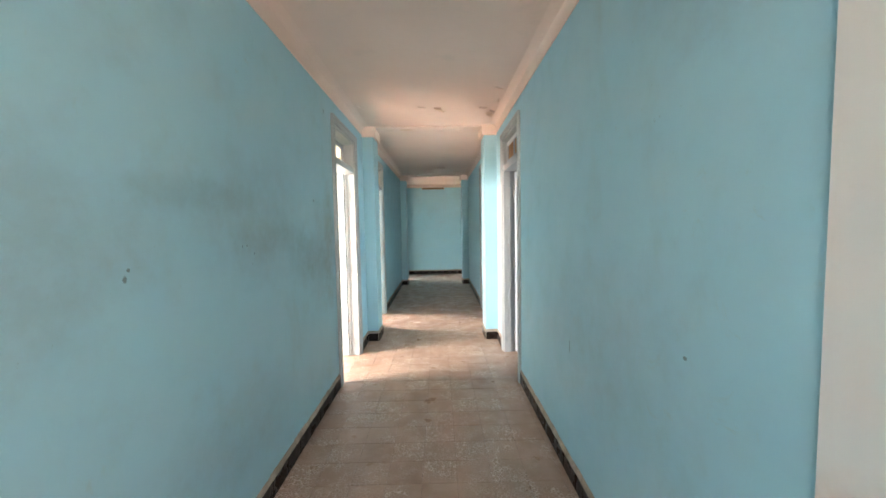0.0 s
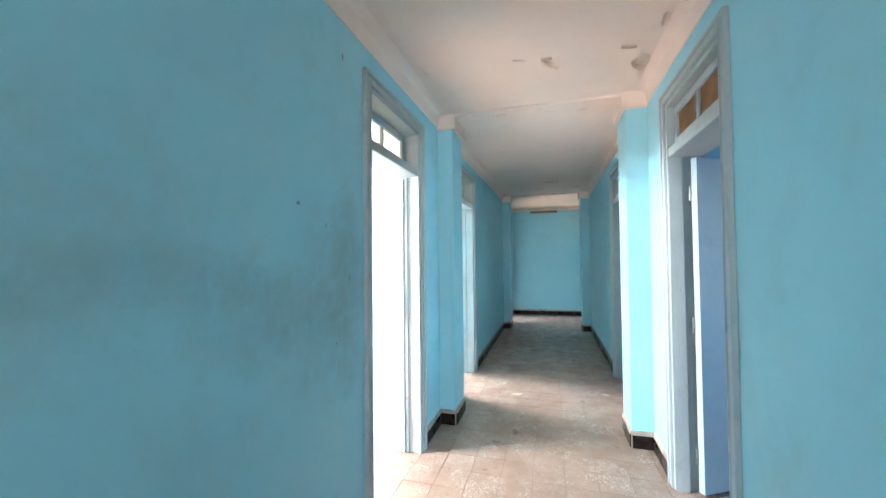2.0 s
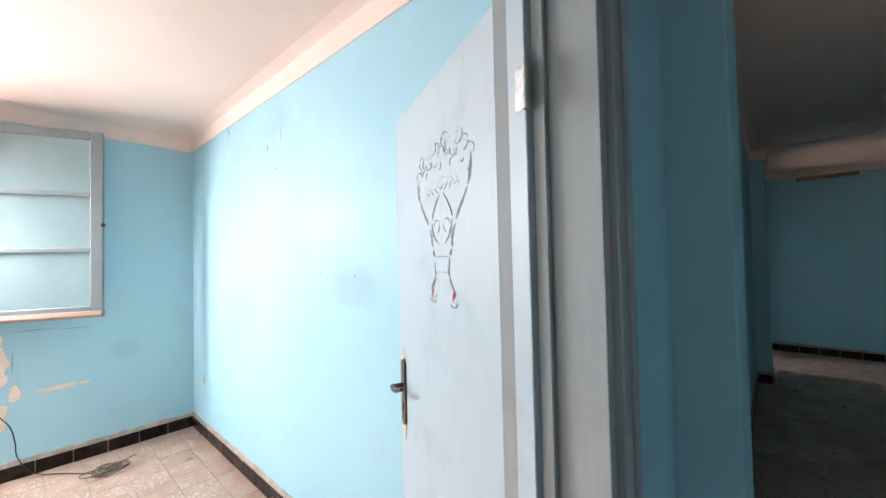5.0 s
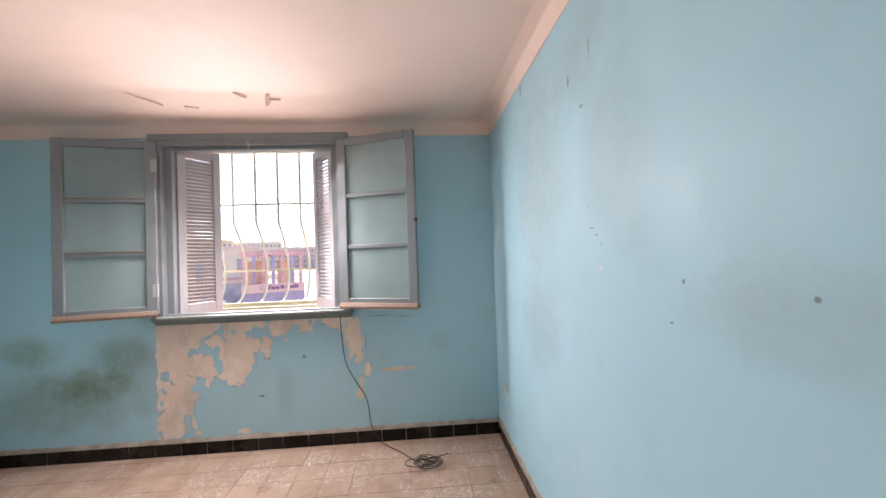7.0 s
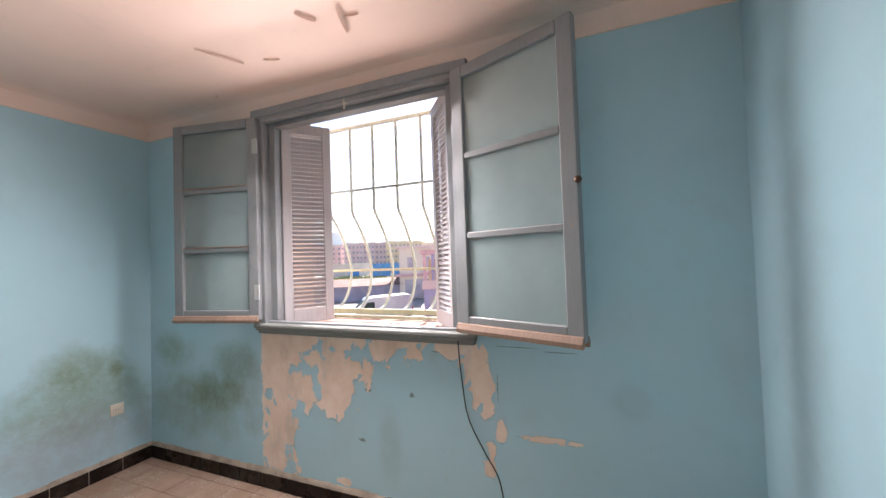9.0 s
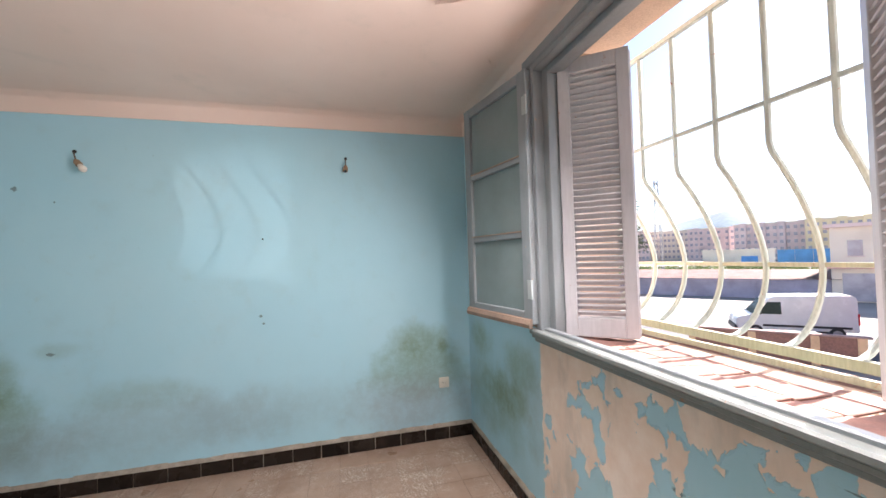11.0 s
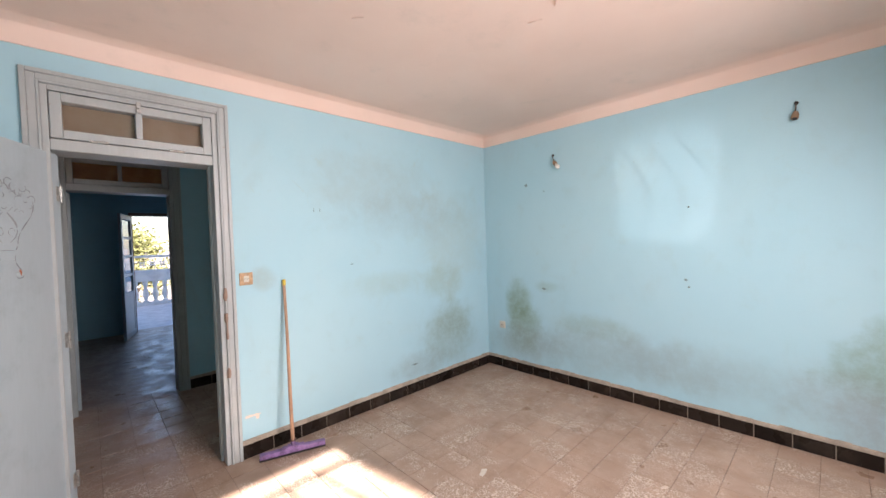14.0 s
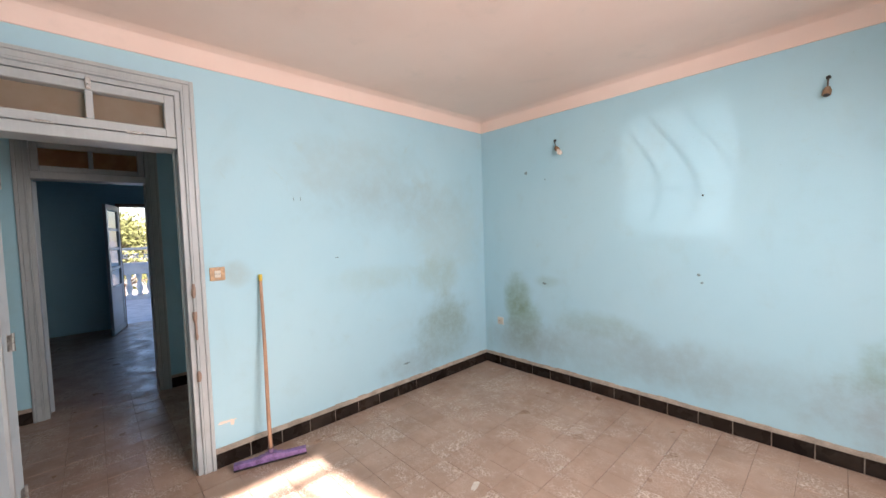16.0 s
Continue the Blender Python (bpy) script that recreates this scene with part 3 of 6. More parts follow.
def skinned(name, a, b, out, openings, material, label):
    """A thin coat of plaster and paint on a wall's face (along y), 6 mm proud, with the same openings."""
    x = a[0]
    return wall_along_y(name, x, x + out * 0.006, a[1], b[1], openings, material, label)


door_holes_l = [(y, y + DW, -0.006, DH) for y in DOORS_L]
door_holes_r = [(y, y + DW, -0.006, DH) for y in DOORS_R]
win_holes = [(a, b, WZ0, WZ1) for a, b in WINDOWS]

wall_along_y("wall_west", XO, XW - 0.006, Y0, YEND + 0.2, win_holes, M_RENDER, "thick outer wall with window openings", z1=2.9)
skinned("wall_west_paint", (XW - 0.006, YS, 0), (XW, YN, 0), 1, [(2.08, 3.56, WZ0, 2.53)], M_WEST, "light blue gloss paint flaking off pink plaster below the window")
wall_along_y("wall_corridor_left", XE + 0.006, CL, Y0, YEND, door_holes_l, M_LEFT, "smudged light blue painted corridor wall with doorways")
skinned("wall_east_paint", (XE, YS, 0), (XE, YN, 0), 1, [(DOORS_L[0], DOORS_L[0] + DW, -0.006, DH)], M_EAST, "light blue painted wall with grey mould near the corner")
wall_along_x("wall_south", XW, XE, YS - 0.19, YS, M_SOUTH, "light blue gloss wall with green mould stains low down")
wall_along_x("wall_north", XW, XE, YN, YN + 0.15, M_NORTH, "light blue painted wall with faint smudges")
wall_along_y("wall_corridor_right", CR, CR + 0.19, 0.93, YEND, door_holes_r, M_RIGHT, "light blue painted corridor wall with doorways")
wall_along_y("wall_hall_right", CR - 0.004, CR + 0.19, Y0, 0.93, [], M_WHITEWALL, "stained off-white wall of the stair hall")
wall_along_x("wall_corridor_end", XE + 0.19, RX, YEND, YEND + 0.2, M_BLUE, "light blue wall closing the corridor")
wall_along_x("wall_left_rooms_end", XW, XE, YEND, YEND + 0.2, M_BLUE, "light blue wall closing the rooms")
wall_along_x("wall_partition_left", XW, XE, 8.9, 9.05, M_BLUE, "light blue wall between two rooms")
wall_along_x("wall_partition_right_near", CR + 0.19, RX, 1.2, 1.4, M_BLUE, "light blue wall of the room across the corridor")
wall_along_x("wall_partition_right_mid", CR + 0.19, RX, 5.1, 5.25, M_BLUE, "light blue wall between two rooms")
wall_along_x("wall_partition_right_far", CR + 0.19, RX, 9.0, 9.15, M_BLUE, "light blue wall between two rooms")
wall_along_y("wall_east_outer", RX, RXO, Y0, YEND + 0.2, [(2.86, 3.72, -0.006, 2.12), (6.4, 7.5, 1.0, 2.3), (9.7, 10.8, 1.0, 2.3)], M_BLUE, "outer wall with a balcony doorway", z1=2.9)
# unseen hall end; its window opening is added to let light in
hall = bmesh.new()
bx(hall, (XE + 0.19, Y0 - 0.2, -0.006), (-0.55, Y0, ROOF))
bx(hall, (0.45, Y0 - 0.2, -0.006), (CR, Y0, ROOF))
bx(hall, (-0.55, Y0 - 0.2, -0.006), (0.45, Y0, 0.9))
bx(hall, (-0.55, Y0 - 0.2, 2.35), (0.45, Y0, ROOF))
setting("wall_hall_end", hall, M_WHITEWALL, "unseen off-white end wall with an opening added for light", "wall")
setting("ceiling", box((XO, Y0 - 0.3, ROOF), (RXO, YEND + 0.3, ROOF + 0.22)), M_CEIL, "cream pink painted ceiling with flaking spots", "ceiling")
# unseen storey, added so that the building's shadow covers the terrace
setting("wall_shading_storey", box((XO, Y0 - 0.2, ROOF + 0.24), (RXO, YEND + 0.2, 5.75)), M_RENDER, "unseen rendered storey added above to shade the terrace", "wall")
setting("wall_ground_storey", box((XO, Y0 - 0.2, GROUND), (RXO, YEND + 0.2, -0.12)), M_RENDER, "rendered storey below the rooms", "wall")

# pilasters and the shallow ceiling beams between them
for k, (yl, yr) in enumerate(((4.89, 4.87), (9.36, 9.36))):
    setting("pilaster", box((CL - 0.01, yl, 0), (-0.795, yl + 0.33, ROOF), 0.004), M_BLUE, "light blue painted wall pilaster", "pilaster")
    setting("pilaster", box((0.562, yr, 0), (CR + 0.01, yr + 0.33, ROOF), 0.004), M_BLUE, "light blue painted wall pilaster", "pilaster")
    setting("ceiling_beam", box((CL, yr + 0.005, ROOF - 0.016), (CR, yr + 0.325, ROOF + 0.01), 0.004), M_CEIL, "cream painted shallow ceiling beam", "beam")

ROOM_TOP = 2.538


def cove(t):
    """Flat plaster band with a small fillet that runs out under the ceiling."""
    return [(0.0, t), (0.006, t), (0.009, t + 0.003), (0.013, ROOF - 0.040), (0.024, ROOF - 0.020), (0.048, ROOF - 0.007), (0.082, ROOF - 0.002), (0.088, ROOF - 0.0005), (0.0, ROOF - 0.0005)]


def cornice(name, runs, label, t=TOP):
    bm = bmesh.new()
    for a, b, out in runs:
        prism(bm, cove(t), (*a, 0), (*b, 0), (*out, 0))
    return setting(name, bm, M_CEIL, label, "cornice")


cornice("trim_room_cornice", [((XW, YS), (XW, YN), (1, 0)), ((XE, YS), (XE, YN), (-1, 0)), ((XW, YS), (XE, YS), (0, 1)), ((XW, YN), (XE, YN), (0, -1))],
        "cream pink coved plaster cornice", ROOM_TOP)
runs = []
for x, px, out, ys in ((CL, -0.795, 1, (4.89, 9.36)), (CR, 0.562, -1, (4.87, 9.36))):
    y = 0.93 if x == CR else Y0
    for yp in ys:
        runs.append(((x, y), (x, yp), (out, 0)))
        setting("trim_pilaster_cap", box((x, yp - 0.028, TOP - 0.02), (px + out * 0.028, yp + 0.358, ROOF - 0.0006), 0.002), M_CEIL, "cream plaster cap of a pilaster", "cornice")
        y = yp + 0.33
    runs.append(((x, y), (x, YEND), (out, 0)))
runs.append(((CL, YEND), (CR, YEND), (0, -1)))
cornice("trim_corridor_cornice", runs, "cream coved cornice stepping round the pilasters")


# ---- joinery ----
def frame_ring(bm, y0, y1, z0, z1, w, x0, x1, bevel=0.003, bottom=True):
    """A rectangular frame in a plane of constant x."""
    bx(bm, (x0, y0, z0), (x1, y0 + w, z1), bevel)
    bx(bm, (x0, y1 - w, z0), (x1, y1, z1), bevel)
    bx(bm, (x0, y0 + w, z1 - w), (x1, y1 - w, z1), bevel)
    if bottom:
        bx(bm, (x0, y0 + w, z0), (x1, y1 - w, z0 + w), bevel)
    return bm


def relief():
    """Raised ornament of a door leaf on the plane y = 0: a vase of flowers on a footed stand. Gives the moulded body
    and the dark strokes that paint in its contour shade.
    """
    body, dirt_shade = bmesh.new(), bmesh.new()
    rng = random.Random(21)

    def petal(cx, cz, lx, lz, turn, thick=0.0013):
        m = Matrix.Translation((cx, 0, cz)) @ Matrix.Rotation(turn, 4, "Y") @ Matrix.Diagonal((lx, thick, lz, 1))
        bmesh.ops.create_uvsphere(body, u_segments=10, v_segments=6, radius=1.0, matrix=m)

    def groove(pts, r=0.0028):
        n = len(pts)
        tube(dirt_shade, [(x, 0.0, z) for x, z in pts], [1.25 * r * (0.45 + 0.55 * math.sin(math.pi * (k + 0.3) / n)) * rng.uniform(0.75, 1.25) for k in range(n)], 5, 0.45)

    def stroke(f, n=18, r=0.003, gaps=3):
        """A dark stroke of groove shade broken into pieces."""
        for g in range(gaps):
            a, b = (g + rng.uniform(0.0, 0.10)) / gaps, (g + rng.uniform(0.86, 0.99)) / gaps
            m = max(4, n // gaps)
            groove([f(a + (b - a) * k / m) for k in range(m + 1)], r)

    for i in range(13):                                  # crowded blossoms along the rim
        u = -1 + i / 6
        cx, cz = u * 0.150, 0.215 - 0.035 * u * u + 0.014 * ((i * 7) % 3 - 1)
        for q in range(5):
            a = q * 1.257 + i
            petal(cx + 0.012 * math.cos(a), cz + 0.012 * math.sin(a), 0.009, 0.006, -a)
        stroke(lambda s: (cx + 0.021 * math.cos(0.3 + i + 3.6 * s), cz + 0.017 * math.sin(0.3 + i + 3.6 * s)), 10, 0.0026, 1 + i % 2)
        stroke(lambda s: (cx + 0.010 + 0.011 * math.cos(2.3 + i + 2.9 * s), cz - 0.030 + 0.010 * math.sin(2.3 + i + 2.9 * s)), 8, 0.0022, 1)
    for i in range(7):                                   # leaves under them
        u = -1 + i / 3
        petal(u * 0.088, 0.135 - 0.02 * abs(u), 0.020, 0.008, 0.9 * u)
        stroke(lambda s: (u * 0.088 - 0.016 + 0.032 * s, 0.123 + 0.010 * math.sin(3 * s + i) - 0.02 * abs(u)), 8, 0.0022, 1)
    for sgn in (-1, 1):
        flank = lambda s: (sgn * (0.158 - 0.098 * s + 0.017 * math.sin(6.283 * s)), 0.165 - 0.215 * s)
        for k in range(9):
            x, z = flank((k + 0.5) / 9)
            petal(x - sgn * 0.006, z, 0.008, 0.016, -sgn * 0.4)
        stroke(flank, 27, 0.0047, 3)
        stroke(lambda s: (sgn * (0.010 + 0.050 * math.sin(3.0 * s)), 0.100 - 0.135 * s), 18, 0.0042, 2)
        stroke(lambda s: (sgn * (0.030 + 0.017 * math.cos(5 * s)), 0.020 + 0.017 * math.sin(5 * s)), 10, 0.003, 2)
        stroke(lambda s: (sgn * (0.056 - 0.010 * s), -0.052 - 0.024 * s), 6, 0.0045, 1)
        stroke(lambda s: (sgn * (0.044 - 0.010 * math.sin(3.14 * s) + 0.034 * s * s), -0.088 - 0.110 * s), 18, 0.0047, 2)
        petal(sgn * 0.060, -0.212, 0.022, 0.013, sgn * 0.5, 0.004)
        stroke(lambda s: (sgn * (0.060 + 0.020 * math.cos(3.4 + 3.2 * s)), -0.218 + 0.018 * math.sin(3.4 + 3.2 * s)), 9, 0.0034, 1)
        petal(sgn * 0.030, -0.160, 0.012, 0.050, sgn * 0.12)
    for sx in (-1, 1):
        petal(sx * 0.022, 0.035, 0.016, 0.055, -sx * 0.25)
        petal(sx * 0.020, -0.020, 0.018, 0.026, sx * 0.5)
    bx(body, (-0.042, -0.003, -0.128), (0.042, 0.003, -0.082), 0.002)
    for z, w in ((-0.078, 0.046), (-0.128, 0.030)):
        stroke(lambda s: (-w + 2 * w * s, z + 0.003 * math.sin(3.14 * s)), 8, 0.0026, 1)
    for bm in (body, dirt_shade):                              # the stand is squat
        for v in bm.verts:
            v.co.z *= 0.74 if v.co.z < 0 else 1.0
    return body, dirt_shade


ORNAMENT = []


def ornament_meshes():
    """The ornament's meshes, made once and shared by every leaf."""
    if not ORNAMENT:
        body, dirt_shade = relief()
        feet = bmesh.new()
        for sx in (-1, 1):
            ball(feet, (sx * 0.062, 0.0, -0.152), 1.0, (0.0065, 0.0060, 0.014), 10)
        ORNAMENT.extend((mesh_of("ornament", body, M_DOOR), mesh_of("groove_shade", dirt_shade, M_RELIEF), mesh_of("primer_spot", feet, M_ORANGE)))
    return ORNAMENT


def lever_set(leaf, x, side, z=1.0):
    """Long plate with lever and keyhole on one face of a leaf (side: -1 or 1 along y)."""
    y = 0.021 * side
    bm = bmesh.new()
    bx(bm, (x - 0.021, y, z - 0.075), (x + 0.021, y + 0.007 * side, z + 0.115), 0.003)
    for zz in (z - 0.075, z + 0.115):
        rod(bm, (x, y, zz), (x, y + 0.0065 * side, zz), 0.021, seg=20)
    plate = part("handle_plate", bm, M_BRONZE, leaf, "brown bronzed handle plate")
    part("keyhole", bx(rod(bmesh.new(), (x, y + 0.006 * side, z - 0.020), (x, y + 0.0095 * side, z - 0.020), 0.0055), (x - 0.003, y + 0.006 * side, z - 0.045), (x + 0.003, y + 0.0092 * side, z - 0.02)), M_BLACK, plate)
    bm = rod(bmesh.new(), (x, y, z + 0.045), (x, y + 0.045 * side, z + 0.045), 0.008)
    tube(bm, [(x, y + 0.045 * side, z + 0.045), (x - 0.03, y + 0.05 * side, z + 0.045), (x - 0.07, y + 0.05 * side, z + 0.052), (x - 0.105, y + 0.048 * side, z + 0.068), (x - 0.118, y + 0.047 * side, z + 0.070)], [0.009, 0.009, 0.0075, 0.007, 0.006], 10)
    part("lever", bm, M_BRONZE, plate)
    wear = bmesh.new()
    for zz, s in ((z + 0.155, 1), (z - 0.112, -1)):
        verts = [wear.verts.new((x + 0.021 * math.cos(a) * (0.7 + 0.35 * math.sin(5 * a + zz * 40)), y + 0.0012 * side, zz + 0.034 * math.sin(a) * (0.8 + 0.3 * math.sin(3 * a)))) for a in (6.283 * k / 18 for k in range(18))]
        wear.faces.new(verts)
    part("bare_wood_patch", wear, M_BAREWOOD, leaf, "bare wood where the paint has chipped")


def door_leaf(parent, hinge, angle, label):
    """A flush leaf 0.815 m wide in its own frame of axes: x from the hinge to the free edge, z up; turned about the hinge."""
    leaf = part("door_leaf", box((0, -0.02, 0.008), (0.815, 0.02, 2.012), 0.002), M_DOOR, parent, label, pose(*hinge, 0, 0, angle))
    for side in (1, -1):
        body, dirt_shade, feet = ornament_meshes()
        orn = tagged(piece("ornament", body, leaf, pose(0.39, 0.0198 * side, 1.562) @ Matrix.Diagonal((1.14, 1.0, 1.10, 1.0))), "raised vase-of-flowers plaster ornament")
        tagged(piece("groove_shade", dirt_shade, orn, pose(0, 0, 0)), "dark strokes painted as groove shade")
        tagged(piece("primer_spot", feet, orn, pose(0, 0, 0)), "orange primer on the chipped feet")
    part("leaf_edge", box((0.815, -0.0195, 0.01), (0.819, 0.0195, 2.01)), M_DOOREDGE, leaf, "blue-green painted leaf edge")
    bm = tube(bmesh.new(), [(0.8188, 0.0135 + 0.002 * math.sin(9 * k), 1.10 + 0.052 * k) for k in range(16)], [0.0042 + 0.0014 * math.sin(3 * k) for k in range(16)], 6, 1.0)
    for v in bm.verts:
        v.co.x = 0.8188 + (v.co.x - 0.8188) * 0.3
    part("primer_streak", bm, M_ORANGE, leaf, "orange primer showing along the edge")
    part("lock_face", box((0.8185, -0.011, 0.92), (0.821, 0.011, 1.17), 0.001), M_STEEL, leaf)
    part("latch", box((0.820, -0.006, 1.045), (0.831, 0.006, 1.065), 0.001), M_STEEL, leaf)
    lever_set(leaf, 0.76, 1)
    lever_set(leaf, 0.76, -1)
    for z in (0.22, 1.0, 1.80):
        bm = rod(bmesh.new(), (-0.006, 0.022, z - 0.045), (-0.006, 0.022, z + 0.045), 0.007)
        bx(bm, (-0.004, 0.0195, z - 0.04), (0.03, 0.0215, z + 0.04))
        part("hinge", bm, M_STEEL, leaf)
    return leaf


def doorway(name, wall_room, wall_hall, y0, leaf_hinge, leaf_angle, label):
    """Frame, casings and transom of a doorway; wall_room and wall_hall are the x of its two wall faces."""
    d = thing(name, pose(0, 0, 0), label, "door", kind="structure")
    xr, xh = wall_room, wall_hall
    s = 1 if xr > xh else -1                     # from the corridor towards the room
    y1, top = y0 + DW, DH
    bm = bmesh.new()
    lo, hi = min(xr, xh) - 0.006, max(xr, xh) + 0.006
    t = 0.028
    bx(bm, (lo, y0, 0), (hi, y0 + t, top), 0.002)
    if s < 0:
        bx(bm, (lo, y1 - t, 0), (hi, y1, top), 0.002)
    else:                                        # rebated for the leaf on the room's side
        bx(bm, (lo, y1 - t, 0), (lo + 0.078, y1, top), 0.002)
        bx(bm, (lo + 0.078, y1 - 0.006, 0), (hi, y1, 2.03), 0.002)
        bx(bm, (lo + 0.078, y1 - t, 2.03), (hi, y1, top), 0.002)
    bx(bm, (lo, y0 + t, top - t), (hi, y1 - t, top), 0.002)
    part("door_lining", bm, M_CASE_WHITE if s < 0 else M_CASING, d)
    bm = bmesh.new()
    xm = (xr + xh) / 2
    bx(bm, (xm - 0.012, y0 + t, 0), (xm + 0.012, y0 + t + 0.012, 2.03), 0.002)
    if s < 0:
        bx(bm, (xm - 0.012, y1 - t - 0.012, 0), (xm + 0.012, y1 - t, 2.03), 0.002)
    part("door_stop", bm, M_CASE_WHITE, d)
    part("transom_bar", box((lo + 0.004, y0 + t, 2.025), (hi - 0.004, y1 - t, 2.085), 0.004), M_CASE_WHITE, d)
    for x, sgn, mat in ((xh, -s, M_CASING), (xr, s, M_CASE_WHITE)):
        bm = bmesh.new()
        for w0, w1, th in ((-0.068, -0.046, 0.025), (-0.046, -0.012, 0.018), (-0.012, 0.0, 0.021)):
            xa, xb = x, x + sgn * th
            bx(bm, (xa, y0 + w0, 0), (xb, y0 + w1, top - w0), 0.003)
            bx(bm, (xa, y1 - w1, 0), (xb, y1 - w0, top - w0), 0.003)
            bx(bm, (xa, y0 + w1, top - w1), (xb, y1 - w1, top - w0), 0.003)
        part("door_casing", bm, mat, d)
    xt, xa, xb = (xh + s * 0.125, xh + s * 0.105, xr + s * 0.003) if s < 0 else (xh + s * 0.05, xh + s * 0.034, xh + s * 0.066)
    sash = part("transom_sash", frame_ring(bmesh.new(), y0 + t + 0.003, y1 - t - 0.003, 2.09, top - t - 0.004, 0.048, xa, xb, 0.004), M_CASE_WHITE, d)
    part("mullion", box((xa, (y0 + y1) / 2 - 0.016, 2.138), (xb - s * 0.004, (y0 + y1) / 2 + 0.016, top - t - 0.052), 0.003), M_CASE_WHITE, sash)
    for a, b in ((y0 + t + 0.051, (y0 + y1) / 2 - 0.016), ((y0 + y1) / 2 + 0.016, y1 - t - 0.051)):
        part("pane", box((xt - 0.003, a, 2.138), (xt + 0.003, b, top - t - 0.052)), M_FROST if s < 0 else M_AMBER, sash, "tan frosted transom pane" if s < 0 else "orange-brown transom pane")
    xt = xb - s * 0.016
    for yy in (y0 + 0.22, y1 - 0.22):
        part("transom_hinge", rod(bmesh.new(), (xt + s * 0.02, yy - 0.04, 2.09), (xt + s * 0.02, yy + 0.04, 2.09), 0.008), M_STEEL, sash)
    bm = box((xt + s * 0.016, (y0 + y1) / 2 - 0.012, top - 0.075), (xt + s * 0.03, (y0 + y1) / 2 + 0.012, top - 0.015), 0.003)
    rod(bm, (xt + s * 0.02, (y0 + y1) / 2, top - 0.05), (xt + s * 0.05, (y0 + y1) / 2, top - 0.05), 0.006)
    part("transom_catch", bm, M_STEEL, sash)
    if leaf_hinge:
        door_leaf(d, leaf_hinge, leaf_angle, "white flush door leaf standing open")
    return d


doorway("door_1", XE, CL, DOORS_L[0], (-1.035, 4.372, 0), 155.0, "open white flush door under a two-pane transom, grey casing")
doorway("door_2", XE, CL, DOORS_L[1], (-1.07, 6.337, 0), 158, "open white door of the next room under a transom")
doorway("door_3", XE, CL, DOORS_L[2], (-1.07, 10.847, 0), 158, "open white door at the corridor's end")
doorway("door_4", CR + 0.19, CR, DOORS_R[0], (0.845, 4.372, 0), 30, "open white flush door under an orange-brown transom")
doorway("door_5", CR + 0.19, CR, DOORS_R[1], (0.865, 6.557, 0), 3, "open door of a dim room under a transom")
doorway("door_6", CR + 0.19, CR, DOORS_R[2], (0.865, 10.847, 0), 3, "open door at the corridor's dim end")


d1 = bpy.data.objects["door_1"]
rng = random.Random(4)
for z0, n, x in ((0.86, 9, XE - 0.021), (0.60, 4, XE - 0.020), (1.12, 5, XE - 0.019)):   # paint knocked off the casing's edge
    part("bare_wood_patch", tube(bmesh.new(), [(x, DOORS_L[0] - 0.004 + rng.uniform(-0.003, 0.002), z0 + 0.022 * k) for k in range(n)], [rng.uniform(0.005, 0.015) for k in range(n)], 6), M_SILLWOOD, d1, "bare wood where the paint has chipped")


# ---- window of the room ----
def sash_leaf(parent, hinge, angle, w=0.665):
    """A glazed casement leaf, 3 panes high: x from the hinge outwards, z up."""
    z0, z1, st = 1.135, 2.495, 0.072
    bm = bmesh.new()
    bx(bm, (0, -0.02, z0), (st, 0.02, z1), 0.004)
    bx(bm, (w - st, -0.02, z0), (w, 0.02, z1), 0.004)
    bx(bm, (st, -0.02, z1 - 0.06), (w - st, 0.02, z1), 0.004)
    bx(bm, (st, -0.02, z0), (w - st, 0.02, z0 + 0.065), 0.004)
    leaf = part("sash", bm, M_SASH, parent, "grey-painted casement leaf swung into the room", pose(*hinge, 0, 0, angle))
    h = (z1 - 0.06 - z0 - 0.065) / 3
    for k in (1, 2):
        z = z0 + 0.065 + h * k
        part("muntin", box((st, -0.017, z - 0.016), (w - st, 0.017, z + 0.016), 0.004), M_SASH, leaf)
        part("glazing_bead", box((st, 0.015, z + 0.016), (w - st, 0.021, z + 0.023)), M_SILLWOOD, leaf)
    for k in range(3):
        za, zb = z0 + 0.065 + h * k + (0.016 if k else 0), z0 + 0.065 + h * (k + 1) - (0.016 if k < 2 else 0)
        pane = part("pane", box((st - 0.004, -0.0015, za - 0.004), (w - st + 0.004, 0.0015, zb + 0.004)), M_GLASS, leaf, "dusty clear window pane")
        pane.visible_shadow = False
    for side in (1, -1):
        part("drip_rail", prism(bmesh.new(), [(0.0, z0 - 0.018), (0.018, z0 - 0.018), (0.022, z0 + 0.002), (0.012, z0 + 0.026), (0.0, z0 + 0.030)], (0.002, 0.02 * side, 0), (w - 0.002, 0.02 * side, 0), (0, side, 0)), M_SILLWOOD, leaf, "bare brown drip rail")
    for z in (1.32, 2.30):
        bm = rod(bmesh.new(), (-0.006, 0.024, z - 0.05), (-0.006, 0.024, z + 0.05), 0.007)
        bx(bm, (-0.002, 0.0195, z - 0.05), (0.03, 0.022, z + 0.05))
        part("hinge", bm, M_CASE_WHITE, leaf)
    return leaf


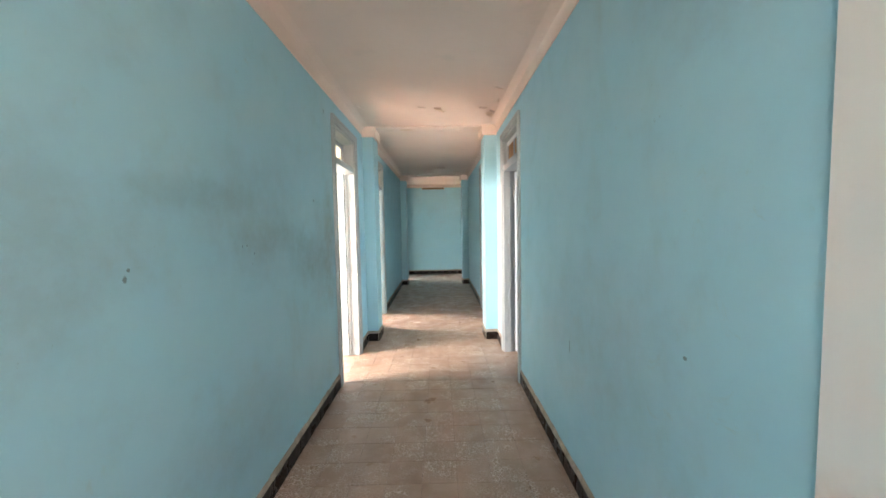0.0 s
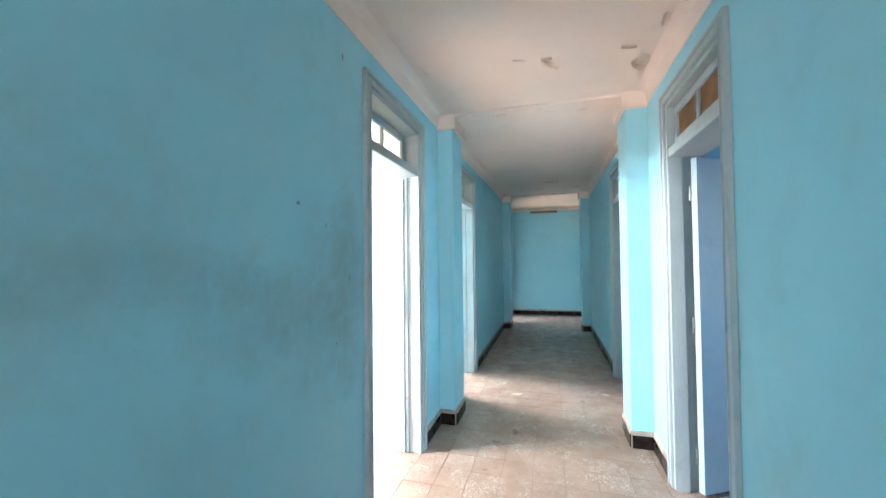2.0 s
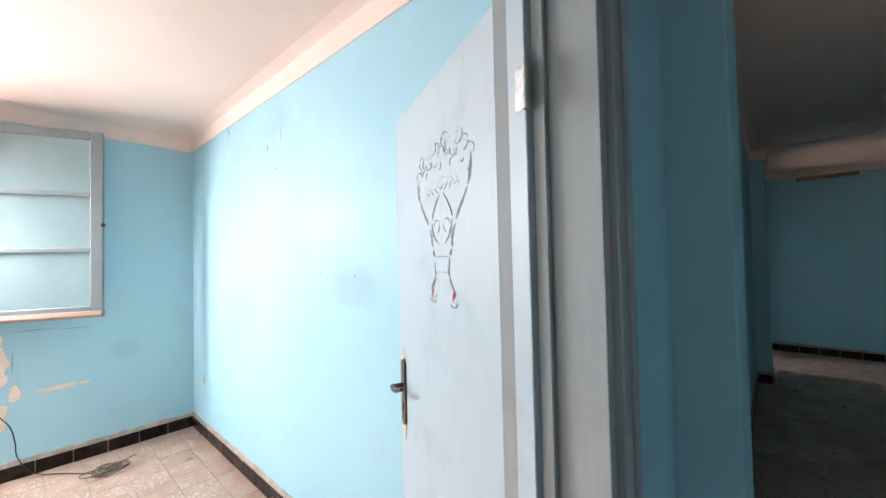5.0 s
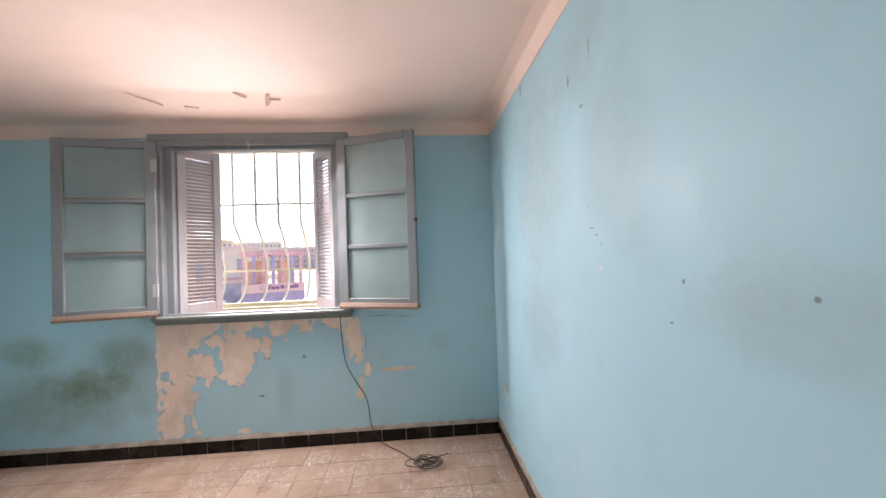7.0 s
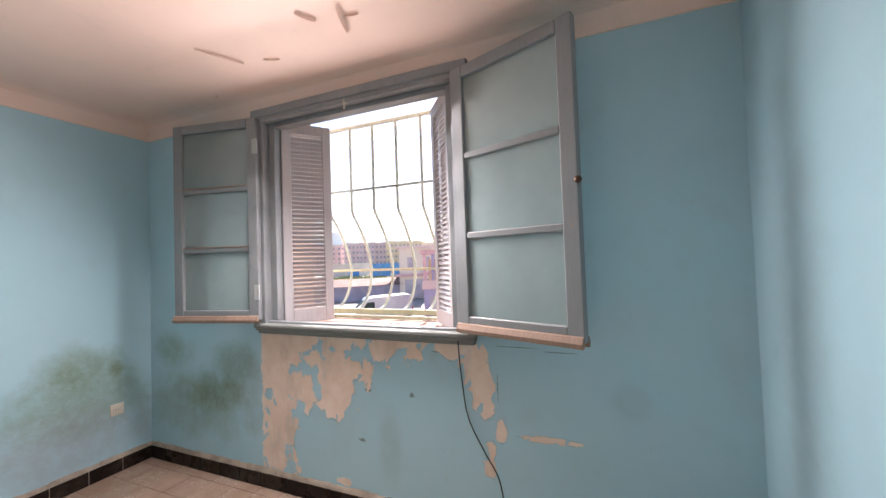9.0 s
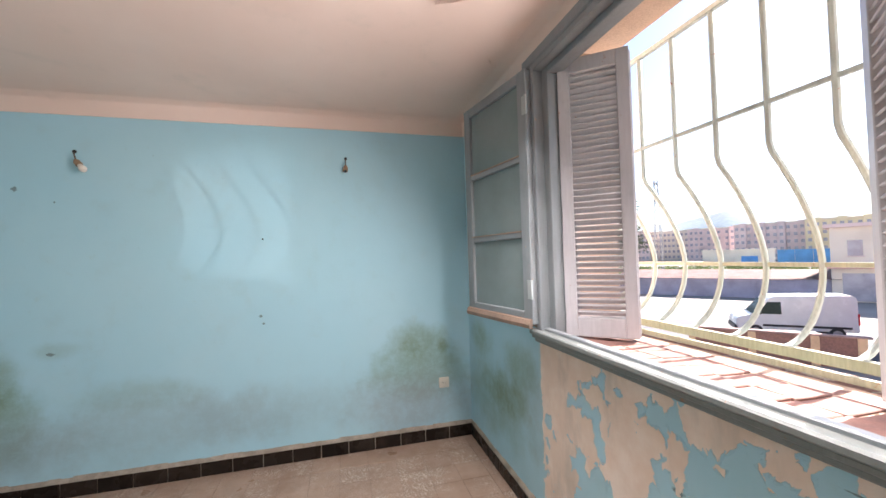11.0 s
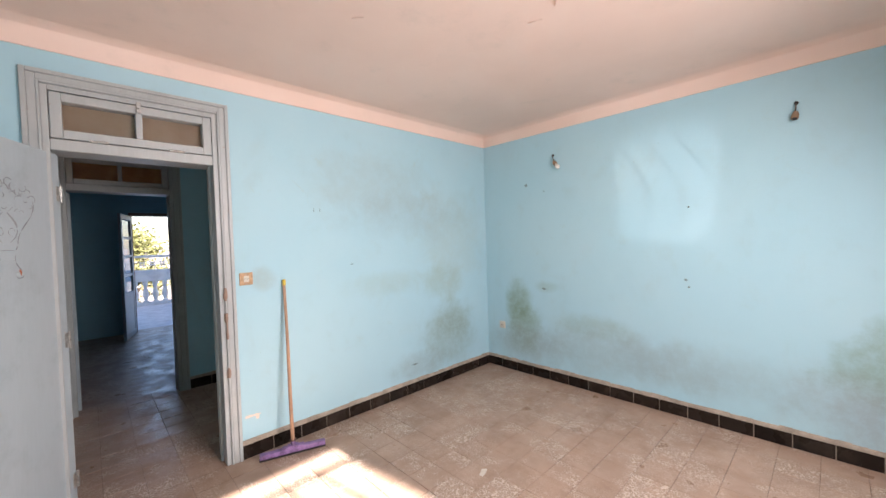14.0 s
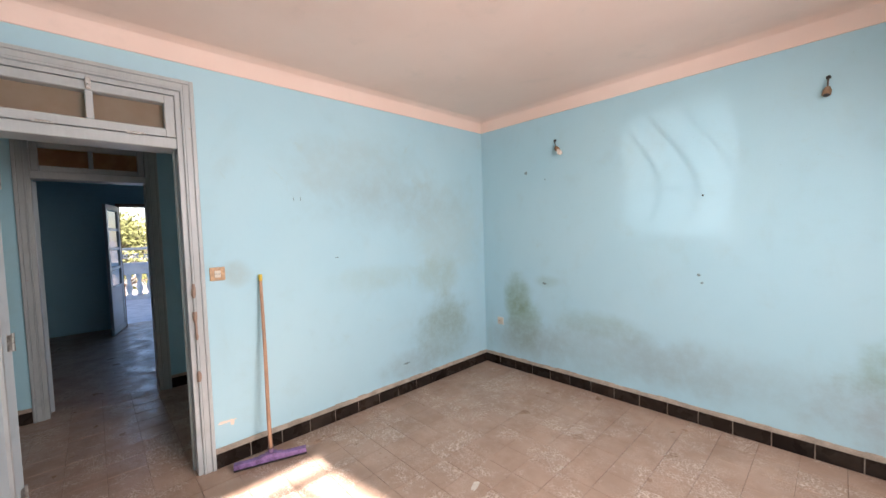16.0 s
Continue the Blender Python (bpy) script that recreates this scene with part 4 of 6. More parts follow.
def shutter_leaf(parent, hinge, angle, w):
    """A louvred shutter leaf: x from the hinge to the free edge."""
    z0, z1, st = 1.085, 2.50, 0.058
    bm = bmesh.new()
    bx(bm, (0, -0.016, z0), (st, 0.016, z1), 0.003)
    bx(bm, (w - st, -0.016, z0), (w, 0.016, z1), 0.003)
    bx(bm, (st, -0.016, z1 - 0.075), (w - st, 0.016, z1), 0.003)
    bx(bm, (st, -0.016, z0), (w - st, 0.016, z0 + 0.095), 0.003)
    leaf = part("shutter", bm, M_SHUT, parent, "weathered grey louvred shutter leaf folded outwards", pose(*hinge, 0, 0, angle))
    n = 40
    slat = mesh_of("slat", box((st - 0.006, -0.0034, -0.0150), (w - st + 0.006, 0.0034, 0.0150), 0.0015), M_SHUT)
    for k in range(n):
        z = z0 + 0.105 + (z1 - z0 - 0.19) * (k + 0.35) / n
        piece("slat", slat, leaf, pose(0, 0, z, 46 + random.uniform(-4, 4), random.uniform(-0.4, 0.4), 0))
    return leaf


def room_window():
    w = thing("window_1", pose(0, 0, 0), "grey-painted casement window, both leaves and louvred shutters open", "window", kind="structure")
    y0, y1 = WINDOWS[0]
    bm = bmesh.new()
    for wd, xa, xb in ((0.055, -4.88, -4.745), (0.085, -4.88, -4.80)):
        frame_ring(bm, y0 + (0.02 if wd > 0.06 else 0), y1 - (0.02 if wd > 0.06 else 0), 1.09, 2.53, wd, xa, xb, 0.004, False)
    bx(bm, (-4.795, y0 + 0.055, 1.09), (-4.762, y1 - 0.055, 1.122), 0.004)
    part("window_frame", bm, M_SASH, w)
    bm = bmesh.new()
    bx(bm, (-4.775, y0 - 0.045, 2.505), (-4.735, y1 + 0.045, 2.562), 0.006)
    bx(bm, (-4.775, y0 - 0.035, 2.485), (-4.748, y1 + 0.035, 2.51), 0.005)
    part("head_moulding", bm, M_SASH, w)
    bm = bmesh.new()
    bx(bm, (-4.80, y0 - 0.03, 1.080), (-4.718, y1 + 0.05, 1.108), 0.007)
    bx(bm, (-4.779, y0 - 0.02, 1.062), (-4.728, y1 + 0.042, 1.081), 0.004)
    bx(bm, (-4.777, y0 - 0.015, 1.040), (-4.742, y1 + 0.035, 1.063), 0.006)
    part("window_sill", bm, M_SILLPAINT, w, "worn grey-green wooden sill, brown where rubbed bare")
    sash_leaf(w, (-4.728, 2.112, 0), -79)
    sash_leaf(w, (-4.728, 3.530, 0), 69)
    a = math.degrees(math.atan2(2.392 - 2.185, -5.117 + 4.862))
    shutter_leaf(w, (-4.862, 2.185, 0), a, 0.335)
    shutter_leaf(w, (-4.895, 2.158, 0), a + 1.0, 0.335)
    a = math.degrees(math.atan2(3.224 - 3.455, -5.155 + 4.862))
    shutter_leaf(w, (-4.862, 3.455, 0), a, 0.37)
    shutter_leaf(w, (-4.895, 3.485, 0), a - 1.0, 0.37)
    part("frame_bolt", rod(box((-4.76, 2.80, 2.47), (-4.745, 2.825, 2.535), 0.002), (-4.75, 2.812, 2.44), (-4.75, 2.812, 2.50), 0.006), M_STEEL, w)
    part("latch_knob", rod(ball(bmesh.new(), (-4.475, 4.145, 1.80), 0.016), (-4.515, 4.135, 1.80), (-4.475, 4.145, 1.80), 0.007), M_BRONZE, w)
    return w


room_window()
sill = setting("trim_outer_sill", box((XO - 0.19, 1.95, 1.00), (-4.80, 3.70, 1.050), 0.006), M_MORTAR, "mortar bed of the outer window sill", "sill")
brick = mesh_of("brick", box((-0.080, -0.052, -0.010), (0.080, 0.052, 0.012), 0.003), M_BRICK)
for i in range(4):
    for j in range(15):
        piece("brick", brick, sill, pose(-4.902 - 0.168 * i, 2.02 + 0.115 * j, 1.066 - 0.010 * i + random.uniform(-0.002, 0.002), random.uniform(-1, 1), random.uniform(-1, 1) - 2, random.uniform(-1, 1)))


def grille():
    g = thing("window_grille", pose(-5.40, 0, 0), "pale green steel window grille with rusty bellied bars", "grille")
    bm = bmesh.new()
    for z, r in ((2.595, 0.013), (2.08, 0.009)):
        part("rail", bx(bmesh.new(), (-r, 1.66, z - r), (r, 3.98, z + r), 0.002), M_GRILLE, g)
    part("rail", box((-0.272, 1.66, 1.416), (-0.256, 3.98, 1.436), 0.002), M_GRILLE2, g)
    part("rail", box((-0.016, 1.66, 1.085), (0.012, 3.98, 1.125), 0.002), M_GRILLE2, g, "yellow-green bottom rail")
    part("rail", box((0.085, 1.66, 1.066), (0.105, 3.98, 1.090), 0.002), M_GRILLE2, g, "yellow-green bottom rail")
    for k in range(11):
        y = 1.74 + 0.213 * k
        pts = [(0, y, 2.61), (0, y, 2.3), (0, y, 1.92), (-0.012, y, 1.885)]
        for i in range(1, 9):
            u = i / 8
            pts.append((-0.012 - 0.25 * (1 - (1 - u) ** 1.7), y, 1.885 - 0.46 * u))
        for i in range(1, 9):
            u = i / 8 * math.pi / 2
            pts.append((-0.262 * math.cos(u), y, 1.425 - 0.318 * math.sin(u)))
        part("bar", tube(bmesh.new(), pts, 0.0122, 8), M_GRILLE, g)
    for yy in (1.66, 3.98):
        part("wall_tie", box((-0.012, yy - 0.01, 1.08), (0.14, yy + 0.01, 1.10), 0.001), M_GRILLE, g)
        part("wall_tie", box((-0.012, yy - 0.01, 2.58), (0.14, yy + 0.01, 2.60), 0.001), M_GRILLE, g)
    return g


grille()
for k, (a, b) in enumerate(WINDOWS[1:]):
    w = thing("window_%d" % (k + 2), pose(0, 0, 0), "grey-painted window of the next room", "window", kind="structure")
    part("window_frame", frame_ring(bmesh.new(), a, b, WZ0 + 0.01, WZ1 - 0.01, 0.06, -4.87, -4.76, 0.004), M_SASH, w)

# ---- balcony across the corridor ----
d = thing("door_7", pose(0, 0, 0), "open white glazed balcony door of the dim room", "door", kind="structure")
part("door_lining", frame_ring(bmesh.new(), 2.86, 3.72, 0.0, 2.12, 0.05, RX - 0.01, RXO + 0.01, 0.003, False), M_SILLWOOD, d, "dark wooden frame")
bleaf = part("door_leaf", frame_ring(bmesh.new(), 0.0, 0.74, 0.01, 2.06, 0.085, -0.02, 0.02, 0.003), M_DOOR, d, "white glazed balcony door leaf swung into the room", pose(RX - 0.015, 3.70, 0, 0, 0, 76))
part("lower_panel", box((-0.012, 0.08, 0.09), (0.012, 0.66, 0.72), 0.003), M_DOOR, bleaf)
for k in range(4):
    part("glazing_bar", box((-0.016, 0.08, 0.72 + 0.31 * k), (0.016, 0.66, 0.76 + 0.31 * k), 0.003), M_DOOR, bleaf)
    part("pane", box((-0.002, 0.083, 0.76 + 0.31 * k), (0.002, 0.657, 0.72 + 0.31 * (k + 1))), M_GLASS, bleaf, "dusty clear door pane").visible_shadow = False
setting("balcony_floor", box((RXO, 0.5, -0.12), (8.75, 6.2, -0.01)), M_WHITEWASH, "pale concrete terrace floor", "terrace")
par = thing("balustrade", pose(8.45, 0, 0), "white concrete balustrade with turned balusters and a pierced band", "balustrade")
part("plinth", box((-0.08, 0.6, -0.02), (0.08, 6.1, 0.08), 0.006), M_WHITEWASH, par)
part("lower_rail", box((-0.09, 0.6, 0.62), (0.09, 6.1, 0.92), 0.008), M_WHITEWASH, par)
part("top_rail", box((-0.07, 0.6, 1.24), (0.07, 6.1, 1.30), 0.006), M_WHITEWASH, par)
bal = mesh_of("baluster", lathe(bmesh.new(), [(0.06, 0), (0.06, 0.03), (0.038, 0.06), (0.06, 0.14), (0.072, 0.2), (0.045, 0.32), (0.034, 0.40), (0.055, 0.45), (0.058, 0.54)], (0, 0, 0), 12), M_WHITEWASH)
for k in range(26):
    piece("baluster", bal, par, pose(0, 0.75 + 0.205 * k, 0.08))
ring = bmesh.new()
for q in range(4):
    a0 = q * math.pi / 2
    tube(ring, [(0, 0.105 * math.cos(a0) + 0.075 * math.cos(a0 + 2.2 + 1.9 * s / 8), 0.105 * math.sin(a0) + 0.075 * math.sin(a0 + 2.2 + 1.9 * s / 8)) for s in range(9)], 0.016, 6)
ring = mesh_of("pierced_block", ring, M_WHITEWASH)
for k in range(26):
    piece("pierced_block", ring, par, pose(0, 0.73 + 0.21 * k, 1.08))

# ---- outside the window ----
def ground_mat():
    m = Mat("dusty_ground", (0.36, 0.32, 0.27), 0.95)
    c = m.mix(m.ramp(m.noise(0.08, 6, 0.6), 0.35, 0.65), (0.22, 0.20, 0.18), (0.31, 0.285, 0.255))
    m.color(m.mix(m.math("MULTIPLY", m.ramp(m.noise(1.3, 5, 0.65), 0.5, 0.7), 0.5), c, (0.26, 0.23, 0.19)))
    m.bump(m.noise(3, 5), 0.3, 0.03)
    return m.m


M_GROUND = ground_mat()
M_ROAD = simple("bleached_asphalt", (0.085, 0.085, 0.092), 0.85, vary=0.3, scale=0.6, grain=20)
M_GRASS = simple("dry_grass", (0.16, 0.20, 0.06), 0.95, vary=0.5, scale=0.4, grain=6)
M_PINKWALL = simple("apartment_pink_render", (0.68, 0.53, 0.50), 0.9, vary=0.15, scale=0.3)
M_CREAMWALL = simple("apartment_cream_render", (0.72, 0.62, 0.52), 0.9, vary=0.15, scale=0.3)
M_OCHRE = simple("ochre_render", (0.70, 0.58, 0.38), 0.9, vary=0.15, scale=0.3)
# pane colour paled to put far haze into it
M_PALEDPANE = simple("hazed_window_glass", (0.36, 0.34, 0.38), 0.2, vary=0.3, scale=1)
M_SHEDWALL = simple("lavender_shed_wall", (0.36, 0.34, 0.42), 0.9, vary=0.25, scale=0.7)
M_SHEDROOF = simple("rusty_corrugated_sheet", (0.34, 0.22, 0.20), 0.8, vary=0.4, scale=0.9)
M_BLUEBOARD = simple("blue_hoarding", (0.09, 0.27, 0.56), 0.5, vary=0.2, scale=0.5)
M_VAN = simple("white_van_paint", (0.72, 0.72, 0.71), 0.25, vary=0.08, scale=1.5)
M_TYRE = simple("tyre", (0.03, 0.03, 0.03), 0.85)
M_CARGLASS = simple("van_glass", (0.03, 0.05, 0.05), 0.08)
M_REDLIGHT = simple("rear_light", (0.5, 0.02, 0.02), 0.25)
M_BARK = simple("bark", (0.14, 0.10, 0.075), 0.95, vary=0.4, scale=5)
M_LEAF = simple("grey_green_leaves", (0.085, 0.11, 0.06), 0.7, vary=0.5, scale=2)
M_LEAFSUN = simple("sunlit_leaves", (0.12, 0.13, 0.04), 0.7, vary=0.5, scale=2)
M_PYLON = simple("galvanised_steel", (0.30, 0.30, 0.31), 0.5, 0.5, vary=0.2)
M_PURPLEWALL = simple("violet_cafe_wall", (0.36, 0.32, 0.48), 0.85, vary=0.2, scale=1)
M_PINKTRIM = simple("pink_cafe_trim", (0.60, 0.36, 0.38), 0.8, vary=0.2, scale=2)
M_SIGN = simple("sign_board", (0.62, 0.46, 0.45), 0.7, vary=0.1)
M_SIGNINK = simple("sign_letters", (0.22, 0.12, 0.25), 0.7)
M_ORANGEWALL = simple("orange_panel", (0.62, 0.42, 0.26), 0.7, vary=0.2, scale=2)
# blue-grey with distance haze mixed into the hill's colour
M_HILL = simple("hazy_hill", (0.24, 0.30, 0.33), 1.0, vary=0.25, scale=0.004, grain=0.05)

g = bmesh.new()
bmesh.ops.create_grid(g, x_segments=8, y_segments=8, size=3200, matrix=Matrix.Translation((0, 0, GROUND)))
setting("ground", g, M_GROUND, "pale dusty ground", "ground")


def beside(az, dist, eye=(-3.76, 3.89)):
    """A place so many metres from the window's viewpoint, az degrees from due west towards the south."""
    return eye[0] - dist * math.cos(radians(az)), eye[1] - dist * math.sin(radians(az))


road = bmesh.new()
bx(road, (-4.5, -130, GROUND), (4.5, 130, GROUND + 0.03), 0, pose(-27.8, -11.5, 0, 0, 0, 42))
setting("road", road, M_ROAD, "sun-bleached asphalt street", "road")
gr = bmesh.new()
for k in range(2600):
    a, d = random.uniform(20, 56), random.uniform(88, 138)
    x, y = beside(a, d)
    h, w = random.uniform(0.2, 0.75), random.uniform(0.25, 0.8)
    t = random.uniform(0, 6.3)
    p = [Vector((x + w * math.cos(t + q * 2.1) * random.uniform(0.5, 1), y + w * math.sin(t + q * 2.1), GROUND)) for q in range(3)]
    vs = [gr.verts.new(q) for q in p] + [gr.verts.new((x, y, GROUND + h))]
    for f in ((0, 1, 3), (1, 2, 3), (2, 0, 3)):
        gr.faces.new([vs[q] for q in f])
tagged(new("dry_grass", mesh_of("dry_grass", gr, M_GRASS)), "patches of dry yellow-green grass on waste ground", "grass", kind="stuff")


def apartment(az, dist, w, dep, floors, mat, label, turn=0.0):
    x, y = beside(az, dist)
    t = thing("apartment_building", pose(x, y, GROUND, 0, 0, 90 + az + turn), label, "building", "far apartment blocks")
    H = floors * 3.0 + 0.6
    bm = box((-w / 2, 0, 0), (w / 2, dep, H))
    n = max(2, int(w / 6))
    for k in range(n):                                # projecting stair bays
        c = -w / 2 + w * (k + 0.5) / n
        bx(bm, (c - 1.3, -0.8, 0), (c + 1.3, 0.01, H + 0.8))
    part("wall", bm, mat, t)
    part("roof", box((-w / 2 - 0.2, -0.2, H), (w / 2 + 0.2, dep + 0.2, H + 0.5)), M_CREAMWALL, t)
    pane = mesh_of("window", box((-0.55, -0.10, 0), (0.55, 0.02, 1.3)), M_PALEDPANE)
    slab = mesh_of("balcony", box((-1.0, -0.9, 0), (1.0, 0.0, 0.95)), mat)
    for f in range(floors):
        for k in range(n):
            c = -w / 2 + w * (k + 0.5) / n
            for dx in (-2.1, 2.1):
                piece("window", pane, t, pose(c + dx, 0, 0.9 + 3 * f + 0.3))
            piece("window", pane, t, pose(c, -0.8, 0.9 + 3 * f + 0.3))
        if f:
            piece("balcony", slab, t, pose(-w / 2 + w / n * 0.5 + 2.1, 0, 3 * f + 0.1))
    return t


for az, dist, w, fl, mat, tn in ((49.5, 225, 26, 5, M_PINKWALL, 6), (44.2, 240, 24, 5, M_CREAMWALL, -4), (39.2, 232, 22, 5, M_PINKWALL, 3), (33.8, 215, 26, 5, M_PINKWALL, -5), (28.2, 205, 20, 5, M_OCHRE, 2), (22.6, 225, 26, 5, M_CREAMWALL, 0), (16.5, 235, 26, 4, M_PINKWALL, 5), (55.5, 250, 30, 4, M_CREAMWALL, 0)):
    apartment(az, dist, w, 11, fl, mat, "far ochre apartment block with dark windows" if mat == M_OCHRE else "far pale pink apartment block with dark windows", tn)

hill = bmesh.new()
n = 60
rows = []
for k in range(n + 1):
    az = -20 + 100 * k / n
    h = 120 + 110 * math.exp(-((az - 37) / 9) ** 2) + 55 * math.exp(-((az - 55) / 8) ** 2) + 12 * math.sin(az * 0.7) + 6 * math.sin(az * 2.3)
    x, y = beside(az, 2500)
    x2, y2 = beside(az, 2950)
    rows.append([hill.verts.new((x, y, GROUND)), hill.verts.new(((x + x2) / 2, (y + y2) / 2, h * 0.6)), hill.verts.new((x2, y2, h)), hill.verts.new((x2 * 1.05, y2 * 1.05, GROUND))])
for a, b in zip(rows, rows[1:]):
    for q in range(3):
        hill.faces.new((a[q], b[q], b[q + 1], a[q + 1]))
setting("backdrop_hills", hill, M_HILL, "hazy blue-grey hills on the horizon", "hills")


def shed(x, y, turn, w, label):
    t = thing("shed", pose(x, y, GROUND, 0, 0, turn), label, "shed")
    part("wall", box((0, 0, 0), (w, 9, 2.0)), M_SHEDWALL, t)
    for k in range(int(w / 3.2)):
        part("pier", box((k * 3.2, -0.12, 0), (k * 3.2 + 0.3, 0.01, 2.05), 0.01), M_SHEDWALL, t)
    bm = bmesh.new()
    n = int(w * 5)
    top = [[bm.verts.new((-0.4 + (w + 0.8) * k / n, yy, zz + 0.05 * (k % 2))) for k in range(n + 1)] for yy, zz in ((-0.5, 1.98), (4.5, 2.75), (9.5, 2.05))]
    for a, b in zip(top, top[1:]):
        for k in range(n):
            bm.faces.new((a[k], a[k + 1], b[k + 1], b[k]))
    bmesh.ops.solidify(bm, geom=bm.faces[:], thickness=0.03)
    part("roof", bm, M_SHEDROOF, t, "rusty corrugated roof")
    return t


sx, sy = beside(50, 52)
shed(sx, sy, 180 - 55.5 , 30, "long lavender-grey shed with rusty corrugated roof")
hx, hy = beside(28.6, 128)
hd = thing("hoarding", pose(hx, hy, GROUND, 0, 0, 119), "long bright blue site hoarding", "hoarding")
for k in range(1, 6):
    part("panel", box((-14 + k * 3.3, 0, 0.2), (-14 + k * 3.3 + 3.24, 0.12, 4.6), 0.02), M_BLUEBOARD, hd)
lx, ly = beside(37.0, 150)
low = thing("low_house", pose(lx, ly, GROUND, 0, 0, 127), "low cream house with a blue gate", "house")
part("wall", box((-9, 0, 0), (9, 8, 4.6)), M_CREAMWALL, low)
part("gate", box((1, -0.1, 0), (5, 0.05, 2.8)), M_BLUEBOARD, low, "blue gate")
part("roof", box((-9.3, -0.3, 4.6), (9.3, 8.3, 5.0)), M_CREAMWALL, low)


def van():
    """A panel van, nose towards -x of its own axes."""
    t = thing("panel_van", pose(-28.5, -12.0, GROUND + 0.03, 0, 0, 138.2), "white panel van parked in the street", "van")
    side = [(-2.60, 0.45), (-2.62, 0.95), (-2.45, 1.12), (-1.75, 1.28), (-1.15, 2.12), (-0.85, 2.32), (2.45, 2.40), (2.58, 2.25), (2.60, 0.45)]
    bm = bmesh.new()
    a = [bm.verts.new((x, -0.95 + (0.07 if z > 1.5 else 0), z)) for x, z in side]
    b = [bm.verts.new((x, 0.95 - (0.07 if z > 1.5 else 0), z)) for x, z in side]
    for k in range(len(side)):
        q = (k + 1) % len(side)
        bm.faces.new((a[k], a[q], b[q], b[k]))
    bm.faces.new(a[::-1])
    bm.faces.new(b)
    bmesh.ops.bevel(bm, geom=bm.edges[:], offset=0.05, segments=2, affect="EDGES", clamp_overlap=True)
    part("body", bm, M_VAN, t, "white sheet-metal body")
    for s in (-1, 1):
        bm = bmesh.new()
        q = [(-1.62, 1.32), (-1.14, 2.0), (-0.55, 2.0), (-0.55, 1.32)]
        f0 = [bm.verts.new((x, s * (0.955 - (0.055 if z > 1.5 else 0.0)), z)) for x, z in q]
        bm.faces.new(f0)
        bmesh.ops.solidify(bm, geom=bm.faces[:], thickness=0.02)
        part("side_window", bm, M_CARGLASS, t)
        part("mirror", box((-1.62, s * 0.97, 1.30), (-1.48, s * 1.14, 1.55), 0.03), M_BLACK, t)
        part("rear_light", box((2.56, s * 0.70, 0.85), (2.63, s * 0.92, 1.45), 0.02), M_REDLIGHT, t)
        part("side_strip", box((-1.4, s * 0.95, 0.62), (2.3, s * 0.975, 0.74), 0.008), M_BLACK, t)
        for x in (-1.72, 1.72):
            wheel = part("wheel", rod(bmesh.new(), (x, s * 0.70, 0.34), (x, s * 0.965, 0.34), 0.34, seg=24), M_TYRE, t)
            part("rim", rod(bmesh.new(), (x, s * 0.95, 0.34), (x, s * 0.975, 0.34), 0.20, seg=16), M_PYLON, wheel)
    bm = bmesh.new()
    f0 = [bm.verts.new(p) for p in ((-1.80, -0.80, 1.30), (-1.80, 0.80, 1.30), (-1.20, 0.76, 2.10), (-1.20, -0.76, 2.10))]
    bm.faces.new(f0)
    bmesh.ops.solidify(bm, geom=bm.faces[:], thickness=0.03)
    part("windscreen", bm, M_CARGLASS, t)
    part("bumper", box((-2.68, -0.9, 0.35), (-2.5, 0.9, 0.65), 0.04), M_BLACK, t)
    return t


van()


def pylon():
    x, y = beside(45.2, 62)
    t = thing("lattice_pylon", pose(x, y, GROUND, 0, 0, 30), "grey lattice power pole with cross arms", "pylon")
    H = 15.5
    w = lambda z: 0.55 - 0.35 * z / H
    for sx, sy in ((-1, -1), (1, -1), (1, 1), (-1, 1)):
        part("leg", tube(bmesh.new(), [(sx * w(0), sy * w(0), 0), (sx * w(H), sy * w(H), H)], 0.05, 5), M_PYLON, t)
    for k in range(15):
        z0, z1 = H * k / 15, H * (k + 1) / 15
        bm = bmesh.new()
        for s in (-1, 1):
            tube(bm, [(-w(z0), s * w(z0), z0), (w(z1), s * w(z1), z1)], 0.025, 4)
            tube(bm, [(s * w(z0), w(z0), z0), (s * w(z1), -w(z1), z1)], 0.025, 4)
            tube(bm, [(-w(z1), s * w(z1), z1), (w(z1), s * w(z1), z1)], 0.025, 4)
        part("bracing", bm, M_PYLON, t)
    for z in (12.2, 13.5, 14.8):
        part("cross_arm", box((-1.0, -0.12, z), (1.0, 0.12, z + 0.22), 0.02), M_PYLON, t)
    part("lamp_arm", tube(bmesh.new(), [(0, 0, 14.0), (0.9, -1.2, 14.5), (1.6, -2.2, 15.2)], 0.05, 6), M_PYLON, t)
    return t


pylon()


